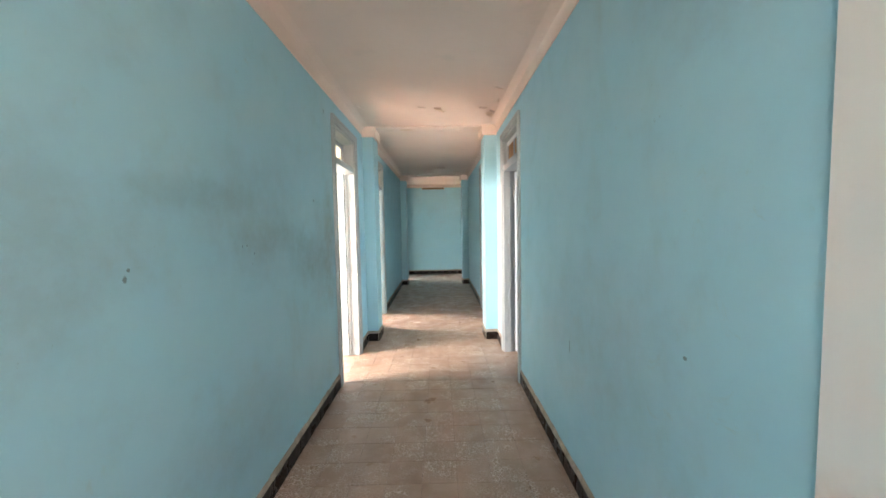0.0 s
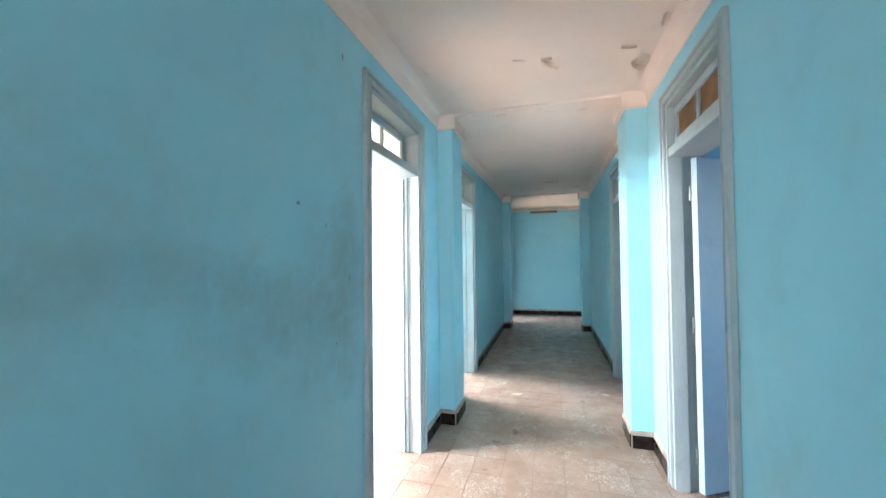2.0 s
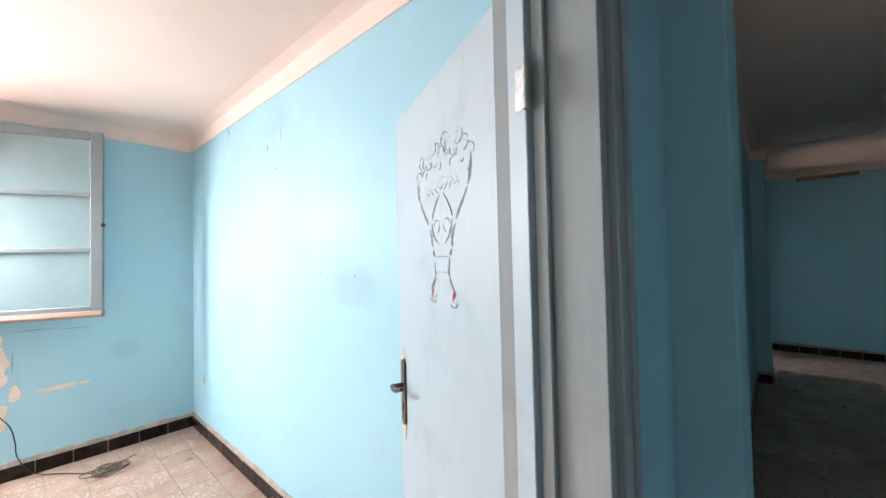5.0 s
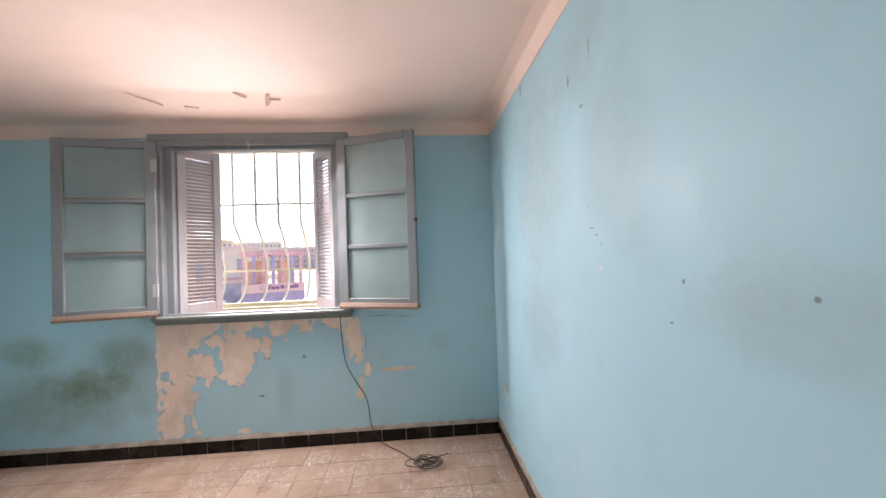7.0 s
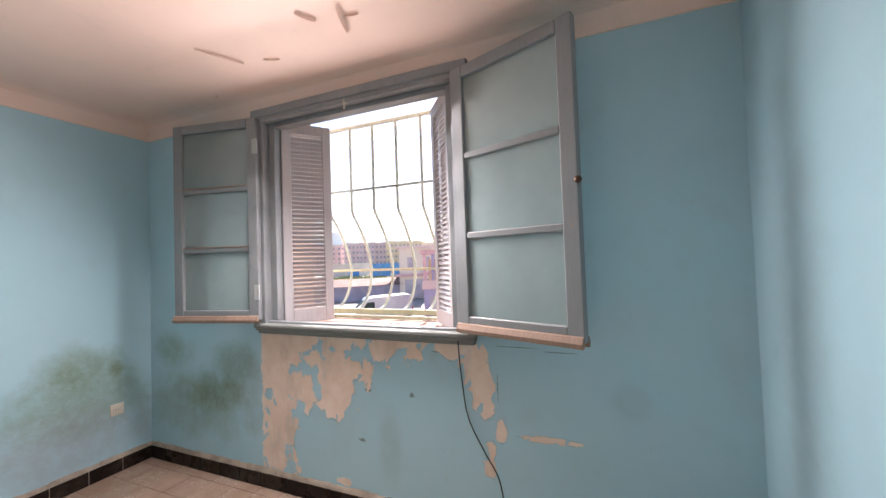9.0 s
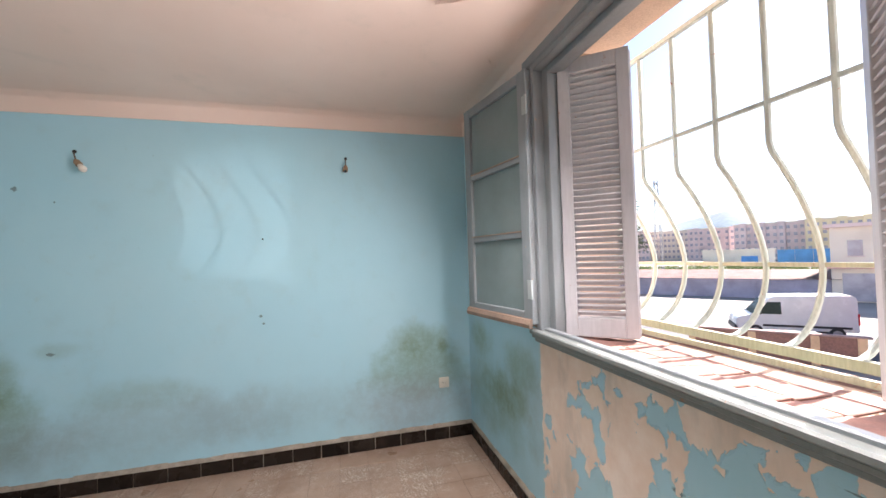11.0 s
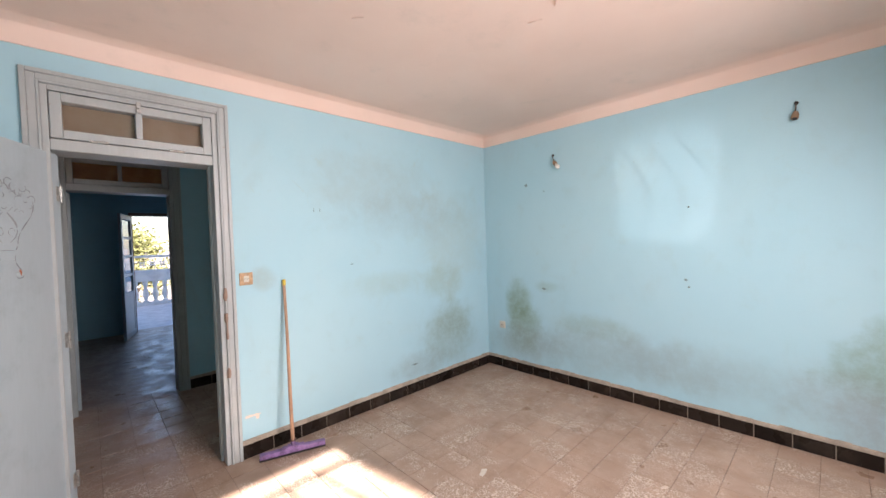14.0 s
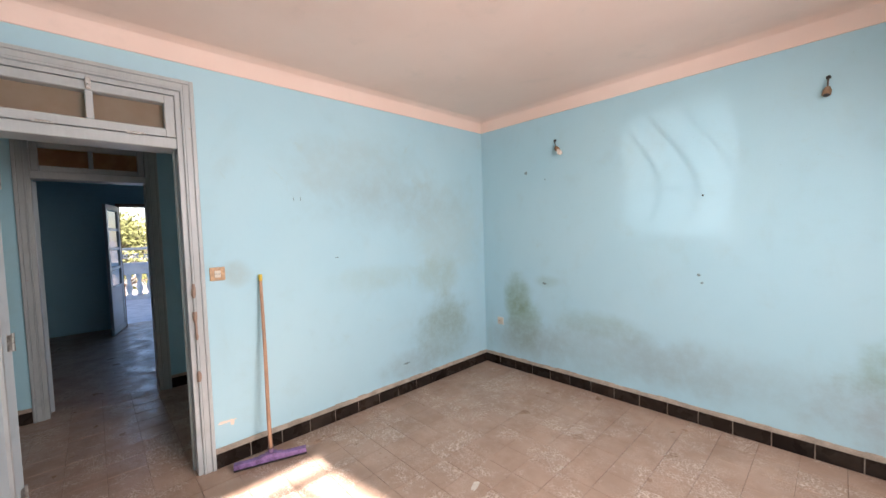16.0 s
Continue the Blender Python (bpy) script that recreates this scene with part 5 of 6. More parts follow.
def tree(x, y, h, spread, leaf=M_LEAF, label="tall grey-green roadside tree"):
    t = thing("tree", pose(x, y, GROUND), label, "tree")
    rng = random.Random(3)
    bm = tube(bmesh.new(), [(0, 0, 0), (0.1, 0.05, h * 0.3), (-0.1, 0.1, h * 0.6), (0.05, 0, h * 0.92)], [0.35, 0.27, 0.16, 0.04], 10)
    tips = []
    for k in range(26):
        z, a = h * rng.uniform(0.28, 0.92), rng.uniform(0, 6.28)
        L = spread * (1.15 - z / h) * rng.uniform(0.6, 1.2)
        tip = Vector((L * math.cos(a), L * math.sin(a), z + L * rng.uniform(0.1, 0.6)))
        tube(bm, [(0, 0, z), tuple(tip * 0.5 + Vector((0, 0, z * 0.5))), tuple(tip)], [0.09, 0.05, 0.015], 5)
        tips += [tip, tip * 0.7 + Vector((0, 0, z * 0.3)), tip * 0.45 + Vector((0, 0, z * 0.55))]
    part("trunk", bm, M_BARK, t)
    crown = bmesh.new()
    for tip in tips:
        for q in range(60):
            c = tip + Vector((rng.gauss(0, 0.55), rng.gauss(0, 0.55), rng.gauss(0, 0.42)))
            d = Vector((rng.uniform(-1, 1), rng.uniform(-1, 1), rng.uniform(-0.6, 0.9))).normalized()
            e = d.orthogonal().normalized() * rng.uniform(0.04, 0.08)
            L = rng.uniform(0.14, 0.28)
            crown.faces.new([crown.verts.new(c - d * L), crown.verts.new(c + e), crown.verts.new(c + d * L), crown.verts.new(c - e)])
    part("crown", crown, leaf, t)
    return t


tx, ty = beside(49.2, 58)
tree(tx, ty, 13.0, 4.2)
tx, ty = beside(57, 46)
tree(tx, ty, 11.0, 3.6)
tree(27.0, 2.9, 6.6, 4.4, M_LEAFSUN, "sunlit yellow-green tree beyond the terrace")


def cafe():
    x, y = beside(22.6, 27.5, (-1.96, 4.22))
    t = thing("cafe_building", pose(x - 0.35, y + 0.83, GROUND, 0, 0, 112.6), "violet cafe with a pink roof terrace and a sign board", "building")
    w = 1.85
    part("wall", box((-w, 0, 0), (w, 5, 3.25), 0.02), M_PURPLEWALL, t)
    for k in range(2):
        part("window", box((-w + 0.35 + k * 1.75, -0.05, 0.6), (-w + 1.65 + k * 1.75, 0.03, 2.5), 0.02), M_PALEDPANE, t)
    sign = part("sign_board", box((-w - 0.1, -0.16, 3.05), (w + 0.1, 0.0, 3.65), 0.02), M_SIGN, t, "pale pink sign board")
    for k, wd in enumerate((0.32, 0.24, 0.22, 0.24, 0.26, 0.18, 0.14)):
        part("letter_bar", box((1.55 - 0.30 * k - wd, -0.185, 3.26), (1.55 - 0.30 * k, -0.165, 3.26 + (0.26 if k % 3 == 0 else 0.18)), 0.004), M_SIGNINK, sign)
    curve = bpy.data.curves.new("lettering", "FONT")
    curve.body, curve.size, curve.extrude = "Coffee", 0.42, 0.01
    tmp = new("lettering", curve)
    bpy.context.view_layer.update()
    me = bpy.data.meshes.new_from_object(tmp.evaluated_get(bpy.context.evaluated_depsgraph_get()))
    bpy.data.objects.remove(tmp)
    me.materials.clear()
    me.materials.append(M_SIGNINK)
    word = new("lettering", me)
    word.parent = sign
    word.matrix_basis = pose(-0.75, -0.175, 3.24, 90, 0, 0) @ Matrix.Translation((-0.1, 0, 0))
    part("terrace_beam", box((-w - 0.2, -0.2, 5.55), (w + 0.2, 5.1, 5.85), 0.03), M_PINKTRIM, t, "pink terrace beam")
    part("terrace_rail", box((-w, -0.1, 4.15), (w, 0.0, 4.25), 0.01), M_PINKTRIM, t)
    for k in range(7):
        part("post", box((-w + k * (2 * w - 0.22) / 6, -0.1, 3.6), (-w + 0.22 + k * (2 * w - 0.22) / 6, 0.12, 5.58), 0.02), M_PURPLEWALL if k % 2 else M_PINKTRIM, t)
    for k in range(2):
        part("screen", box((-w + 0.3 + k * 1.9, 2.4, 3.4), (-w + 1.5 + k * 1.9, 2.5, 5.2), 0.02), M_ORANGEWALL, t, "orange screen")
    return t


cafe()


def corner_house():
    x, y = beside(26.2, 50)
    t = thing("corner_house", pose(x, y, GROUND, 0, 0, 117), "pale flat-roofed two-storey corner house", "house")
    part("wall", box((-2.6, 0, 0), (2.6, 6, 6.8), 0.03), M_CREAMWALL, t)
    part("roof", box((-3.0, -0.5, 6.8), (3.0, 6.4, 7.15), 0.02), M_PINKWALL, t)
    part("ledge", box((-3.1, -0.7, 3.05), (3.1, 0.05, 3.35), 0.02), M_PINKTRIM, t, "pink concrete ledge")
    part("shop_opening", box((-1.9, -0.06, 0.1), (1.7, 0.03, 2.6), 0.01), M_PALEDPANE, t, "dark shop opening")
    for wx in (-1.5, 0.6):
        w = part("window", box((wx, -0.05, 4.2), (wx + 0.95, 0.03, 5.6), 0.01), M_PALEDPANE, t)
        part("sill", box((wx - 0.08, -0.14, 4.1), (wx + 1.03, 0.0, 4.2), 0.01), M_PINKWALL, w)
    return t


corner_house()
kx, ky = beside(34.5, 22.5)
kb = thing("garden_wall", pose(kx, ky, GROUND, 0, 0, 130), "low red-brown garden wall with orange piers", "wall")
part("coping", box((-3.2, -0.16, 1.28), (3.2, 0.16, 1.36), 0.02), M_SHEDROOF, kb)
part("wall", box((-3.0, -0.1, 0), (3.0, 0.1, 1.29), 0.01), M_BRICK, kb)
for px in (-2.9, -0.6, 1.5, 2.9):
    part("pier", box((px - 0.14, -0.15, 0), (px + 0.14, 0.15, 1.30), 0.01), M_ORANGEWALL, kb)


# ---- floors ----
def floor_field(name, x0, x1, y0, y1, gx, gy, own, label):
    """Square cement tiles of 0.2 m on a dark bed; own(x, y) says which tiles are pieces of their own."""
    bed = setting(name, box((x0, y0, -0.12), (x1, y1, -0.004)), M_JOINT, label, "floor")
    tile = mesh_of("tile", box((-0.0987, -0.0987, -0.006), (0.0987, 0.0987, 0.0), 0.0012), M_TILE)
    rest = bmesh.new()
    rng = random.Random(5)
    n = 0
    for i in range(math.floor((x0 - gx) / 0.2), math.ceil((x1 - gx) / 0.2)):
        for j in range(math.floor((y0 - gy) / 0.2), math.ceil((y1 - gy) / 0.2)):
            xa, xb = max(x0, gx + 0.2 * i), min(x1, gx + 0.2 * i + 0.2)
            ya, yb = max(y0, gy + 0.2 * j), min(y1, gy + 0.2 * j + 0.2)
            if xb - xa < 0.012 or yb - ya < 0.012:
                continue
            cx, cy, dz = (xa + xb) / 2, (ya + yb) / 2, rng.uniform(-0.0006, 0.0006)
            if xb - xa > 0.199 and yb - ya > 0.199 and n < 300 and own(cx, cy):
                piece("tile", tile, bed, pose(cx, cy, dz, rng.uniform(-0.12, 0.12), rng.uniform(-0.12, 0.12), rng.choice((0, 90, 180, 270))))
                n += 1
            else:
                bx(rest, (xa + 0.0013, ya + 0.0013, -0.006), (xb - 0.0013, yb - 0.0013, dz))
    if rest.verts:
        tagged(part("tiles", rest, M_TILE, bed), kind="stuff")
    else:
        rest.free()
    return bed


floor_field("floor_room", XW, XE, YS, YN, -1.10, 1.45, lambda x, y: -4.2 < x, "worn brown cement tile floor with pale rubbed patches")
floor_field("floor_corridor", XE, CR + 0.19, Y0, YEND, -0.13, 1.45, lambda x, y: 2.0 < y < 8.5 and CL < x < CR, "worn dusty brown corridor tiles")
setting("floor_left_rooms", box((XW, YN + 0.15, -0.12), (XE, YEND, -0.002)), M_TILE, "worn brown tile floor of the next rooms", "floor")
setting("floor_right_rooms", box((CR + 0.19, 1.4, -0.12), (RXO, YEND, -0.002)), M_TILE, "worn brown tile floor of the dim rooms", "floor")

# ---- tiled plinths ----
CAP = [(0.0, 0.092), (0.013, 0.098), (0.011, 0.108), (0.005, 0.122), (0.0, 0.128)]


def plinth(name, runs, label):
    """runs: start, end, way out of the wall. Black glazed tiles on mortar with a rough mortar fillet on top."""
    back = bmesh.new()
    rng = random.Random(9)
    for a, b, out in runs:
        a, b, o = Vector((*a, 0)), Vector((*b, 0)), Vector((*out, 0))
        n = max(1, round((b - a).length / 0.2))
        for k in range(n * 3):                        # uneven fillet
            p, q = a.lerp(b, k / (n * 3)), a.lerp(b, (k + 1) / (n * 3))
            w = rng.uniform(0.9, 1.12)
            prism(back, [(d * w, h + (rng.uniform(-0.004, 0.005) if h > 0.11 else 0.0)) for d, h in CAP], p, q, o)
        prism(back, [(0, 0), (0.006, 0), (0.006, 0.098), (0, 0.098)], a, b, o)
    base = setting(name, back, M_MORTAR, label, "skirting")
    meshes = {}
    for a, b, out in runs:
        a, b, o = Vector((*a, 0)), Vector((*b, 0)), Vector((*out, 0))
        d, n = (b - a).normalized(), max(1, round((b - a).length / 0.2))
        w = round((b - a).length / n, 3)
        if w not in meshes:
            meshes[w] = mesh_of("tile", box((-w / 2 + 0.0028, 0.0, 0.0), (w / 2 - 0.0028, 0.008, 0.097), 0.0016), M_PLINTH)
        turn = math.degrees(math.atan2(d.y, d.x))
        flip = 1 if Vector((-d.y, d.x, 0)).dot(o) > 0 else -1
        for k in range(n):
            c = a.lerp(b, (k + 0.5) / n) + o * 0.0045
            piece("tile", meshes[w], base, pose(c.x, c.y, rng.uniform(0, 0.002), rng.uniform(-0.6, 0.6), rng.uniform(-0.3, 0.3), turn + (0 if flip > 0 else 180) + rng.uniform(-0.3, 0.3)))
    return base


E0, E1 = DOORS_L[0] - 0.068, DOORS_L[0] + DW + 0.068
plinth("baseboard_room", [((XW, YS), (XE, YS), (0, 1)), ((XW, YN), (XE, YN), (0, -1)), ((XW, YS), (XW, YN), (1, 0)), ((XE, YS), (XE, E0), (-1, 0)), ((XE, E1), (XE, YN), (-1, 0))],
       "black glazed skirting tiles under a grey mortar fillet")
runs = []
for x, px, out, ys, doors in ((CL, -0.795, 1, (4.89, 9.36), DOORS_L), (CR, 0.562, -1, (4.87, 9.36), DOORS_R)):
    y = 0.0
    stops = [(yd - 0.068, yd + DW + 0.068, 0) for yd in doors] + [(yp, yp + 0.33, 1) for yp in ys]
    for a, b, pil in sorted(stops):
        if a - y > 0.05:
            runs.append(((x, y), (x, a), (out, 0)))
        if pil:
            runs += [((x, a), (px, a), (0, -1)), ((px, a), (px, b), (out, 0)), ((x, b), (px, b), (0, 1))]
        y = b
    runs.append(((x, y), (x, YEND), (out, 0)))
runs.append(((CL, YEND), (CR, YEND), (0, -1)))
plinth("baseboard_corridor", runs, "black glazed skirting tiles along the corridor")

# ---- things in the room ----
def squeegee():
    t = thing("floor_squeegee", pose(-1.31, 3.26, 0), "purple plastic floor squeegee on a bamboo pole, leaning on the wall", "squeegee")
    foot, top = Vector((-0.0, 0.0, 0.055)), Vector((0.165, -0.045, 1.215))
    pts = [foot.lerp(top, k / 10) + Vector((0.001 * math.sin(k * 0.9), 0.0012 * math.sin(k * 0.7), 0)) for k in range(11)]
    part("pole", tube(bmesh.new(), pts, [0.0130 - 0.0003 * k for k in range(11)], 12), M_BROOM, t, "orange-brown bamboo pole")
    part("pole_cap", tube(bmesh.new(), [top - (top - foot).normalized() * 0.03, top + (top - foot).normalized() * 0.012], 0.0120, 12), M_YELLOW, t, "yellow end cap")
    m = pose(0, 0, 0, 0, 0, -107.8)
    bm = bmesh.new()
    for k in range(12):
        s = -1 + 2 * (k + 0.5) / 12
        h = 0.028 + 0.024 * max(0, 1 - abs(s) * 2.2)
        bx(bm, ((s - 1 / 12) * 0.215, -0.021, 0.022), ((s + 1 / 12) * 0.215, 0.021, 0.022 + h), 0.0)
    bmesh.ops.remove_doubles(bm, verts=bm.verts[:], dist=0.0005)
    bmesh.ops.transform(bm, matrix=m, verts=bm.verts[:])
    part("head", bm, M_PURPLE, t, "purple plastic head")
    bm = rod(bmesh.new(), (0, 0, 0.03), tuple(foot.lerp(top, 0.035)), 0.019, 0.0165)
    part("socket", bm, M_PURPLE, t)
    part("blade", bx(bmesh.new(), (-0.218, -0.006, 0.0), (0.218, 0.006, 0.026), 0.001, m), M_BLACK, t, "black rubber blade")
    part("wire_tie", tube(bmesh.new(), [foot.lerp(top, 0.035 + 0.008 * k / 14) + Vector((0.020 * math.cos(k * 0.9), 0.020 * math.sin(k * 0.9), 0)) for k in range(15)], 0.0022, 6), M_BRONZE, t)
    return t


squeegee()


def cable():
    c = thing("cable", pose(XW, 3.51, 0), "thin dark cable from the sill to a floor coil", "cable")
    keys = [(0.02, 0.0, 1.10), (0.045, -0.003, 1.06), (0.022, 0.002, 0.86), (0.020, 0.03, 0.66), (0.022, 0.11, 0.50), (0.022, 0.18, 0.38), (0.020, 0.205, 0.26), (0.022, 0.215, 0.16), (0.05, 0.27, 0.05), (0.09, 0.34, 0.010), (0.2, 0.45, 0.008), (0.30, 0.53, 0.008), (0.38, 0.60, 0.008)]
    fine = []
    for i in range(len(keys) - 1):
        p = [Vector(keys[max(0, min(len(keys) - 1, i + d))]) for d in (-1, 0, 1, 2)]
        for k in range(6):
            u = k / 6
            fine.append(0.5 * ((2 * p[1]) + (p[2] - p[0]) * u + (2 * p[0] - 5 * p[1] + 4 * p[2] - p[3]) * u * u + (3 * p[1] - p[0] - 3 * p[2] + p[3]) * u ** 3))
    part("hanging_length", tube(bmesh.new(), fine, 0.0034, 7), M_BLACK, c)
    pts = []
    for k in range(150):
        a = k * 0.30
        r = 0.040 + 0.030 * math.sin(k * 0.171) + 0.014 * math.sin(k * 0.53)
        pts.append((0.40 + r * math.cos(a) * 1.25 + 0.018 * math.sin(k * 0.113), 0.65 + r * math.sin(a) * 1.5 + 0.03 * math.sin(k * 0.087), 0.008 + 0.02 * (0.5 + 0.5 * math.sin(k * 0.37)) + 0.0001 * k))
    pts += [(0.40 - 0.05 + 0.004 * k, 0.72 + 0.012 * k, 0.02 + 0.005 * k) for k in range(9)]
    part("coil", tube(bmesh.new(), pts, 0.0040, 6), M_CABLE, c, "tangled coil")
    return c


cable()


def lamp_holder(x, z, yaw, with_bulb):
    t = thing("lamp_holder", pose(x, YS, z), "bare wall lamp holder with a small bulb" if with_bulb else "empty bakelite lamp holder on a wall wire", "lamp holder", "lamp holders on the wall")
    tip = Vector((math.sin(radians(yaw)) * 0.06, 0.055, -0.05))
    part("wire", tube(bmesh.new(), [(0, -0.004, 0.045), (0, 0.012, 0.035), (tip.x * 0.3, 0.03, 0.015), tuple(tip * 0.55)], 0.0045, 7), M_CABLE, t)
    m = Matrix.Translation(tip * 0.5) @ Vector((tip.x * 1.2, 0.03, -0.06)).to_track_quat("Z", "Y").to_matrix().to_4x4()
    bm = lathe(bmesh.new(), [(0.006, -0.012), (0.013, -0.008), (0.016, 0.004), (0.0195, 0.010), (0.0195, 0.040), (0.017, 0.044)], (0, 0, 0), 16)
    bmesh.ops.transform(bm, matrix=m, verts=bm.verts[:])
    part("socket", bm, M_BATTEN, t, "brown bakelite socket")
    if with_bulb:
        bm = lathe(bmesh.new(), [(0.012, 0.040), (0.016, 0.055), (0.022, 0.075), (0.0215, 0.09), (0.014, 0.102), (0.003, 0.106)], (0, 0, 0), 16)
        bmesh.ops.transform(bm, matrix=m, verts=bm.verts[:])
        part("bulb", bm, M_BULB, t, "small frosted bulb")
    else:
        bm = lathe(bmesh.new(), [(0.014, 0.0435), (0.014, 0.0448)], (0, 0, 0), 16)
        bmesh.ops.transform(bm, matrix=m, verts=bm.verts[:])
        part("socket_mouth", bm, M_BLACK, t)
    part("wall_rose", rod(bmesh.new(), (0, 0, 0.045), (0, 0.006, 0.045), 0.012), M_BLACK, t)
    return t


lamp_holder(-2.02, 2.245, -50, True)
lamp_holder(-3.79, 2.265, 5, False)


def outlet(m, label, size=0.078, mat=None):
    t = thing("wall_socket", m, label, "socket", "wall sockets")
    h = size / 2
    part("plate", box((-h, 0, -h), (h, 0.009, h), 0.003), mat or M_IVORY, t)
    part("insert", box((-h * 0.62, 0.008, -h * 0.62), (h * 0.62, 0.0115, h * 0.62), 0.002), M_IVORY, t)
    for x in (-0.0095, 0.0095):
        part("pin_hole", rod(bmesh.new(), (x, 0.009, 0), (x, 0.0122, 0), 0.0035, seg=10), M_BLACK, t)
    return t


outlet(pose(-1.335, YS, 0.488), "ivory wall socket beside green mould")
outlet(pose(-4.543, YS, 0.462), "ivory wall socket below green mould", 0.085)
outlet(pose(-4.478, YN, 0.48, 0, 0, 180), "small worn wall socket with broken cover", 0.06)
sw = thing("light_switch", pose(XE, 3.465, 1.255, 0, 0, 90), "browned square light switch beside the doorway", "switch")
part("plate", box((-0.043, 0, -0.043), (0.043, 0.010, 0.043), 0.003), M_TANPLATE, sw)
part("rocker", box((-0.017, 0.009, -0.022), (0.017, 0.015, 0.022), 0.002), M_IVORY, sw)
for z in (-0.034, 0.034):
    part("screw", rod(bmesh.new(), (0, 0.009, z), (0, 0.0115, z), 0.003, seg=8), M_STEEL, sw)
part("rocker_slot", box((-0.0175, 0.0148, -0.0012), (0.0175, 0.0154, 0.0012)), M_BLACK, sw)
nail = thing("wall_plug", pose(-3.175, YS, 1.68), "small dark plug hole in the wall", "wall plug")
part("plug", rod(rod(bmesh.new(), (0, -0.002, 0), (0, 0.002, 0), 0.007, seg=10), (0, 0, 0), (0, 0.004, 0), 0.004, seg=8), M_BLACK, nail)

b = thing("lamp_batten", pose(-0.16, YEND, 2.53), "empty brown fluorescent lamp batten high on the end wall", "lamp batten")
part("body", box((-0.33, -0.05, -0.025), (0.33, 0, 0.025), 0.005), M_BATTEN, b)
for x in (-0.325, 0.325):
    part("tube_holder", box((x - 0.012, -0.075, -0.03), (x + 0.012, -0.01, 0.02), 0.004), M_IVORY, b)


def flake(m, lx, ly, mat, seed, label, group, curl=0.75):
    """A curled scale of loose paint on a surface whose outward way is -z of m."""
    bm, n, k = bmesh.new(), 6, 4
    rng = random.Random(seed)
    grid = []
    for i in range(n + 1):
        row = []
        for j in range(k + 1):
            u, v = i / n - 0.5, j / k - 0.5
            taper = 1 - 0.5 * abs(u * 2) ** 2 * rng.uniform(0.5, 1.1)
            row.append(bm.verts.new((u * lx + rng.uniform(-0.05, 0.05) * lx / n, v * ly * taper + rng.uniform(-0.1, 0.1) * ly / k, -(0.001 + curl * ly * max(0, v + 0.1) ** 2 + 0.003 * rng.random()))))
        grid.append(row)
    for i in range(n):
        for j in range(k):
            bm.faces.new((grid[i][j], grid[i + 1][j], grid[i + 1][j + 1], grid[i][j + 1]))
    bmesh.ops.solidify(bm, geom=bm.faces[:], thickness=0.0012)
    t = thing("paint_flake", m, label, "paint flake", group)
    part("scale", bm, mat, t)
    return t


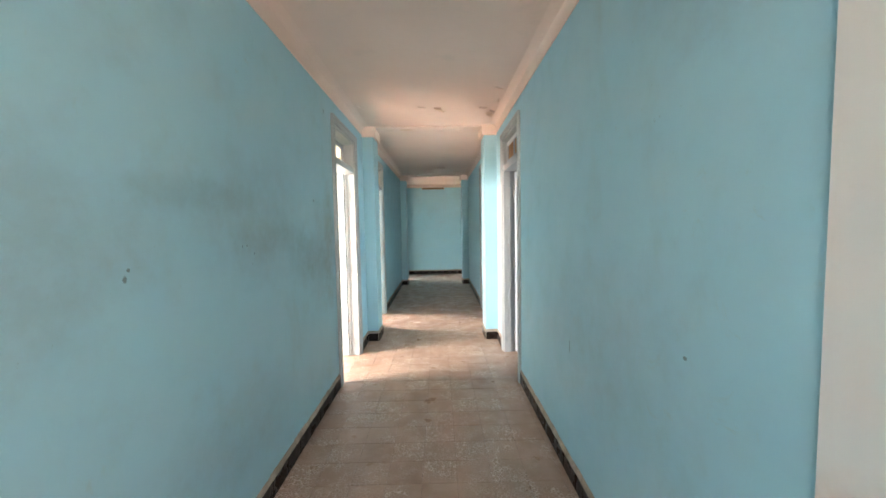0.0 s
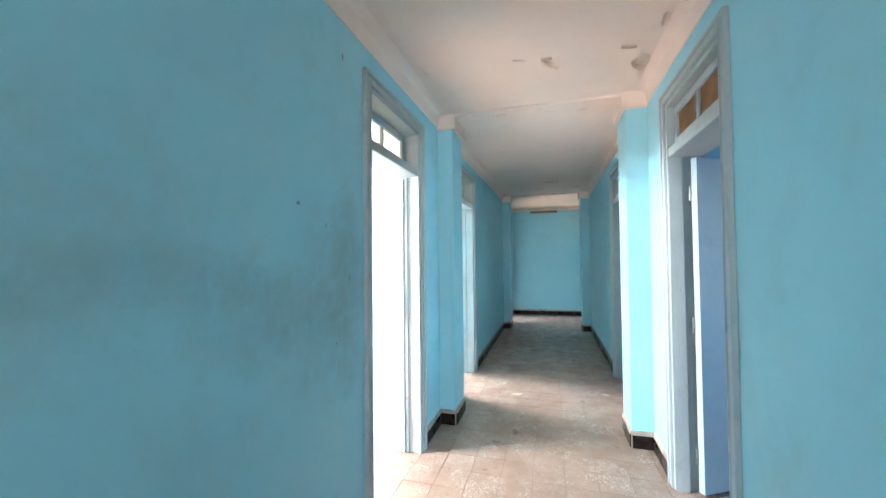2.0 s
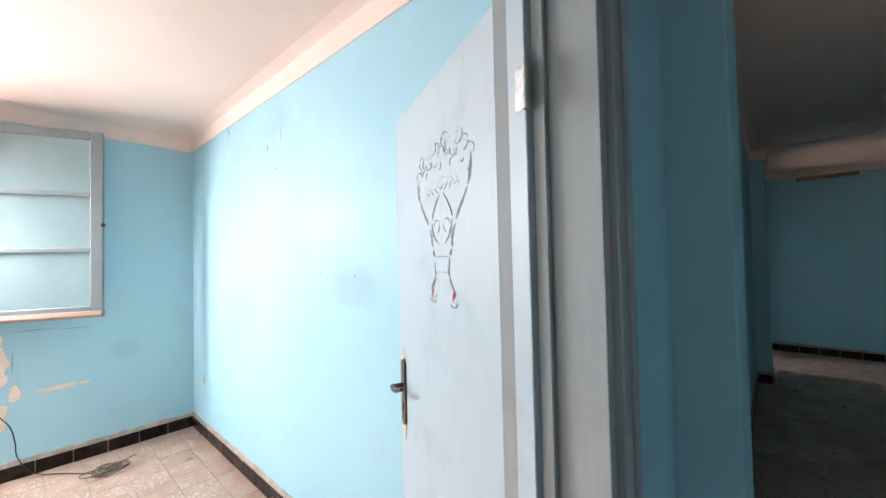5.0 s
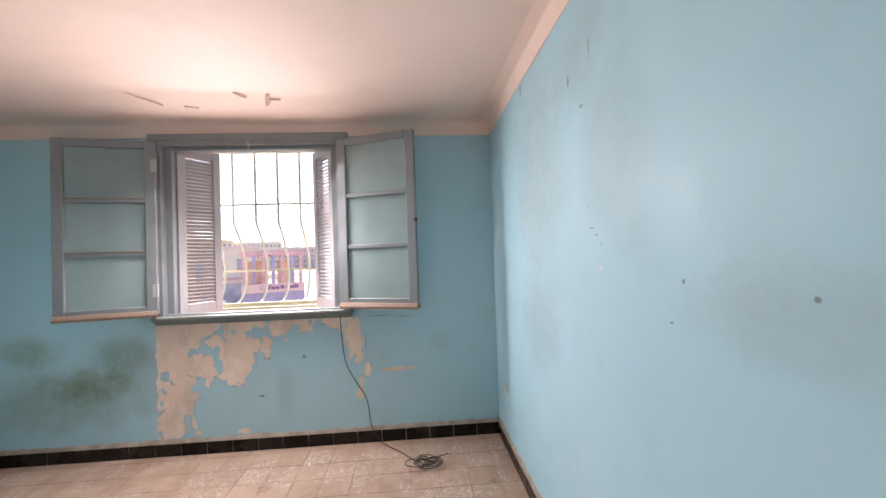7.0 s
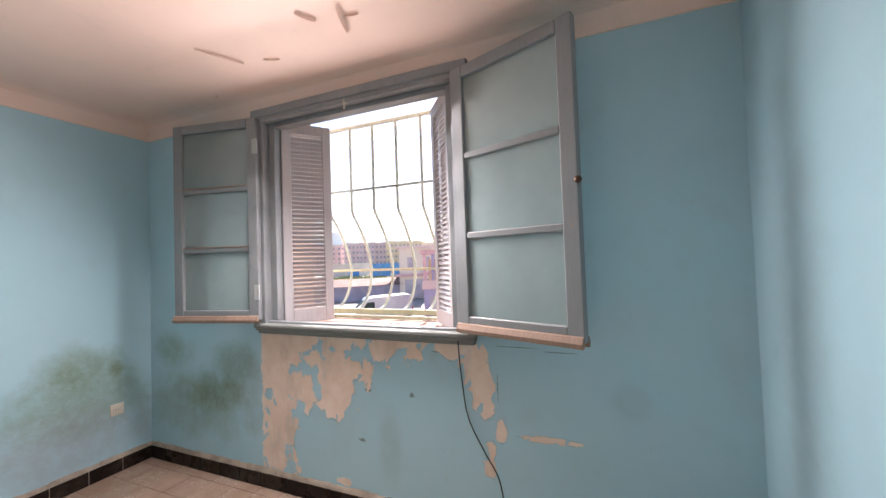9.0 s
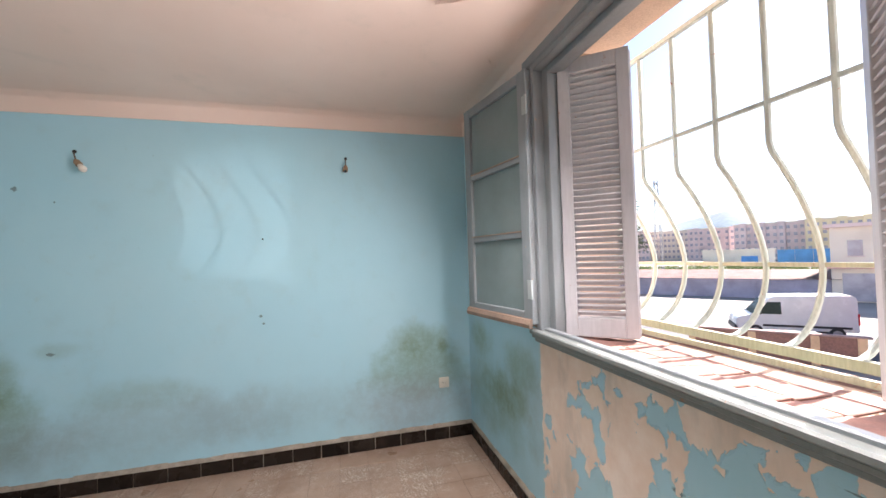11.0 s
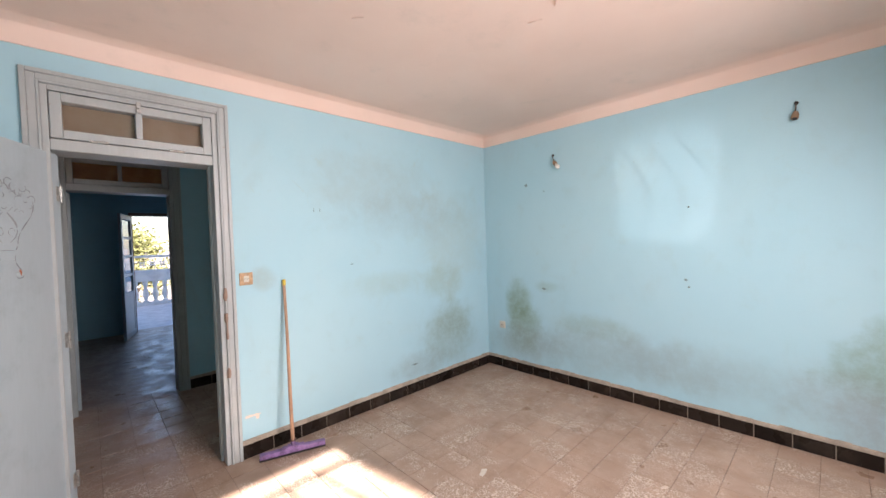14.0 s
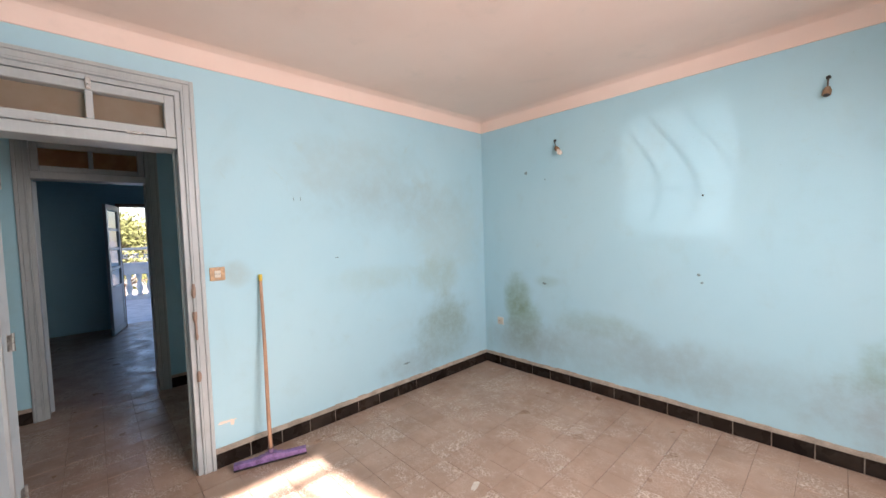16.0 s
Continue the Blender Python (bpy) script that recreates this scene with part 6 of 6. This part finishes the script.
for x, y, a, lx, ly, tan in ((-4.295, 2.335, 155, 0.24, 0.035, 0), (-4.437, 2.556, 115, 0.09, 0.03, 0), (-4.23, 2.99, 149, 0.10, 0.045, 0), (-4.32, 3.14, 201, 0.20, 0.06, 0), (-4.31, 3.19, 100, 0.07, 0.03, 0), (-4.62, 1.86, 60, 0.06, 0.03, 0),
                             (-2.84, 2.45, 20, 0.08, 0.025, 0), (-2.60, 2.48, 70, 0.07, 0.02, 0), (-3.0, 2.53, 120, 0.08, 0.03, 0), (-2.25, 3.19, 40, 0.06, 0.03, 0), (-1.61, 4.30, 10, 0.06, 0.03, 0),
                             (-0.164, 4.145, 20, 0.08, 0.025, 0), (0.025, 4.255, 50, 0.16, 0.08, 1), (0.0, 4.165, 10, 0.07, 0.04, 0), (0.57, 4.42, 60, 0.16, 0.11, 1), (0.47, 4.17, 10, 0.09, 0.05, 0), (0.585, 4.29, 45, 0.09, 0.04, 0),
                             (-0.395, 4.97, 5, 0.15, 0.09, 1), (-0.60, 4.98, 0, 0.08, 0.03, 0), (-0.80, 5.58, 20, 0.10, 0.04, 0), (0.015, 5.00, 30, 0.09, 0.03, 0), (0.27, 5.02, 0, 0.10, 0.06, 0), (0.29, 4.91, 20, 0.06, 0.04, 0),
                             (0.03, 8.08, 0, 0.22, 0.14, 0), (-0.187, 8.7, 0, 0.16, 0.08, 0), (0.54, 7.24, 30, 0.10, 0.05, 0), (0.44, 8.72, 10, 0.10, 0.06, 0), (0.55, 3.62, 30, 0.10, 0.04, 0), (-0.78, 4.10, 70, 0.09, 0.04, 0), (0.60, 3.95, 80, 0.12, 0.06, 0)):
    flake(pose(x, y, ROOF - (0.0165 if 4.87 < y < 5.2 and x > CL else 0.0005), 0, 0, a), lx, ly * 0.6, M_TANFLAKE if tan else M_FLAKE, int(abs(x * 911 + y * 577)), "curled scale of loose ceiling paint", "loose paint on the ceiling", 0.35 if tan else 1.0)


def floor_scrap(x, y, a, lx, ly, mat, label):
    t = thing("paint_scrap", pose(x, y, 0.001, 0, 0, a), label, "paint scrap", "scraps on the floor")
    bm = bmesh.new()
    rng = random.Random(int(abs(x * 313 + y * 97)))
    n = 11
    bm.faces.new([bm.verts.new((lx / 2 * math.cos(6.283 * k / n) * rng.uniform(0.6, 1.1), ly / 2 * math.sin(6.283 * k / n) * rng.uniform(0.6, 1.1), rng.uniform(0, 0.004))) for k in range(n)])
    bmesh.ops.solidify(bm, geom=bm.faces[:], thickness=0.0012)
    part("scrap", bm, mat, t)


M_PAPER = simple("pale_scrap", (0.62, 0.58, 0.52), 0.8, vary=0.2)
for x, y, a, lx, ly in ((-0.36, 5.75, 20, 0.14, 0.07), (-0.52, 6.05, 60, 0.07, 0.04), (0.52, 5.95, 0, 0.10, 0.04), (-3.9, 2.75, 15, 0.10, 0.035), (-4.05, 3.15, 60, 0.05, 0.02), (-3.75, 2.95, -20, 0.07, 0.03), (-4.5, 3.3, 10, 0.06, 0.02)):
    floor_scrap(x, y, a, lx, ly, M_PAPER, "pale scrap of loose paint on the floor tiles")
floor_scrap(-2.42, 2.50, 20, 0.045, 0.12, M_PAPER, "pale dried splash on the floor tiles")
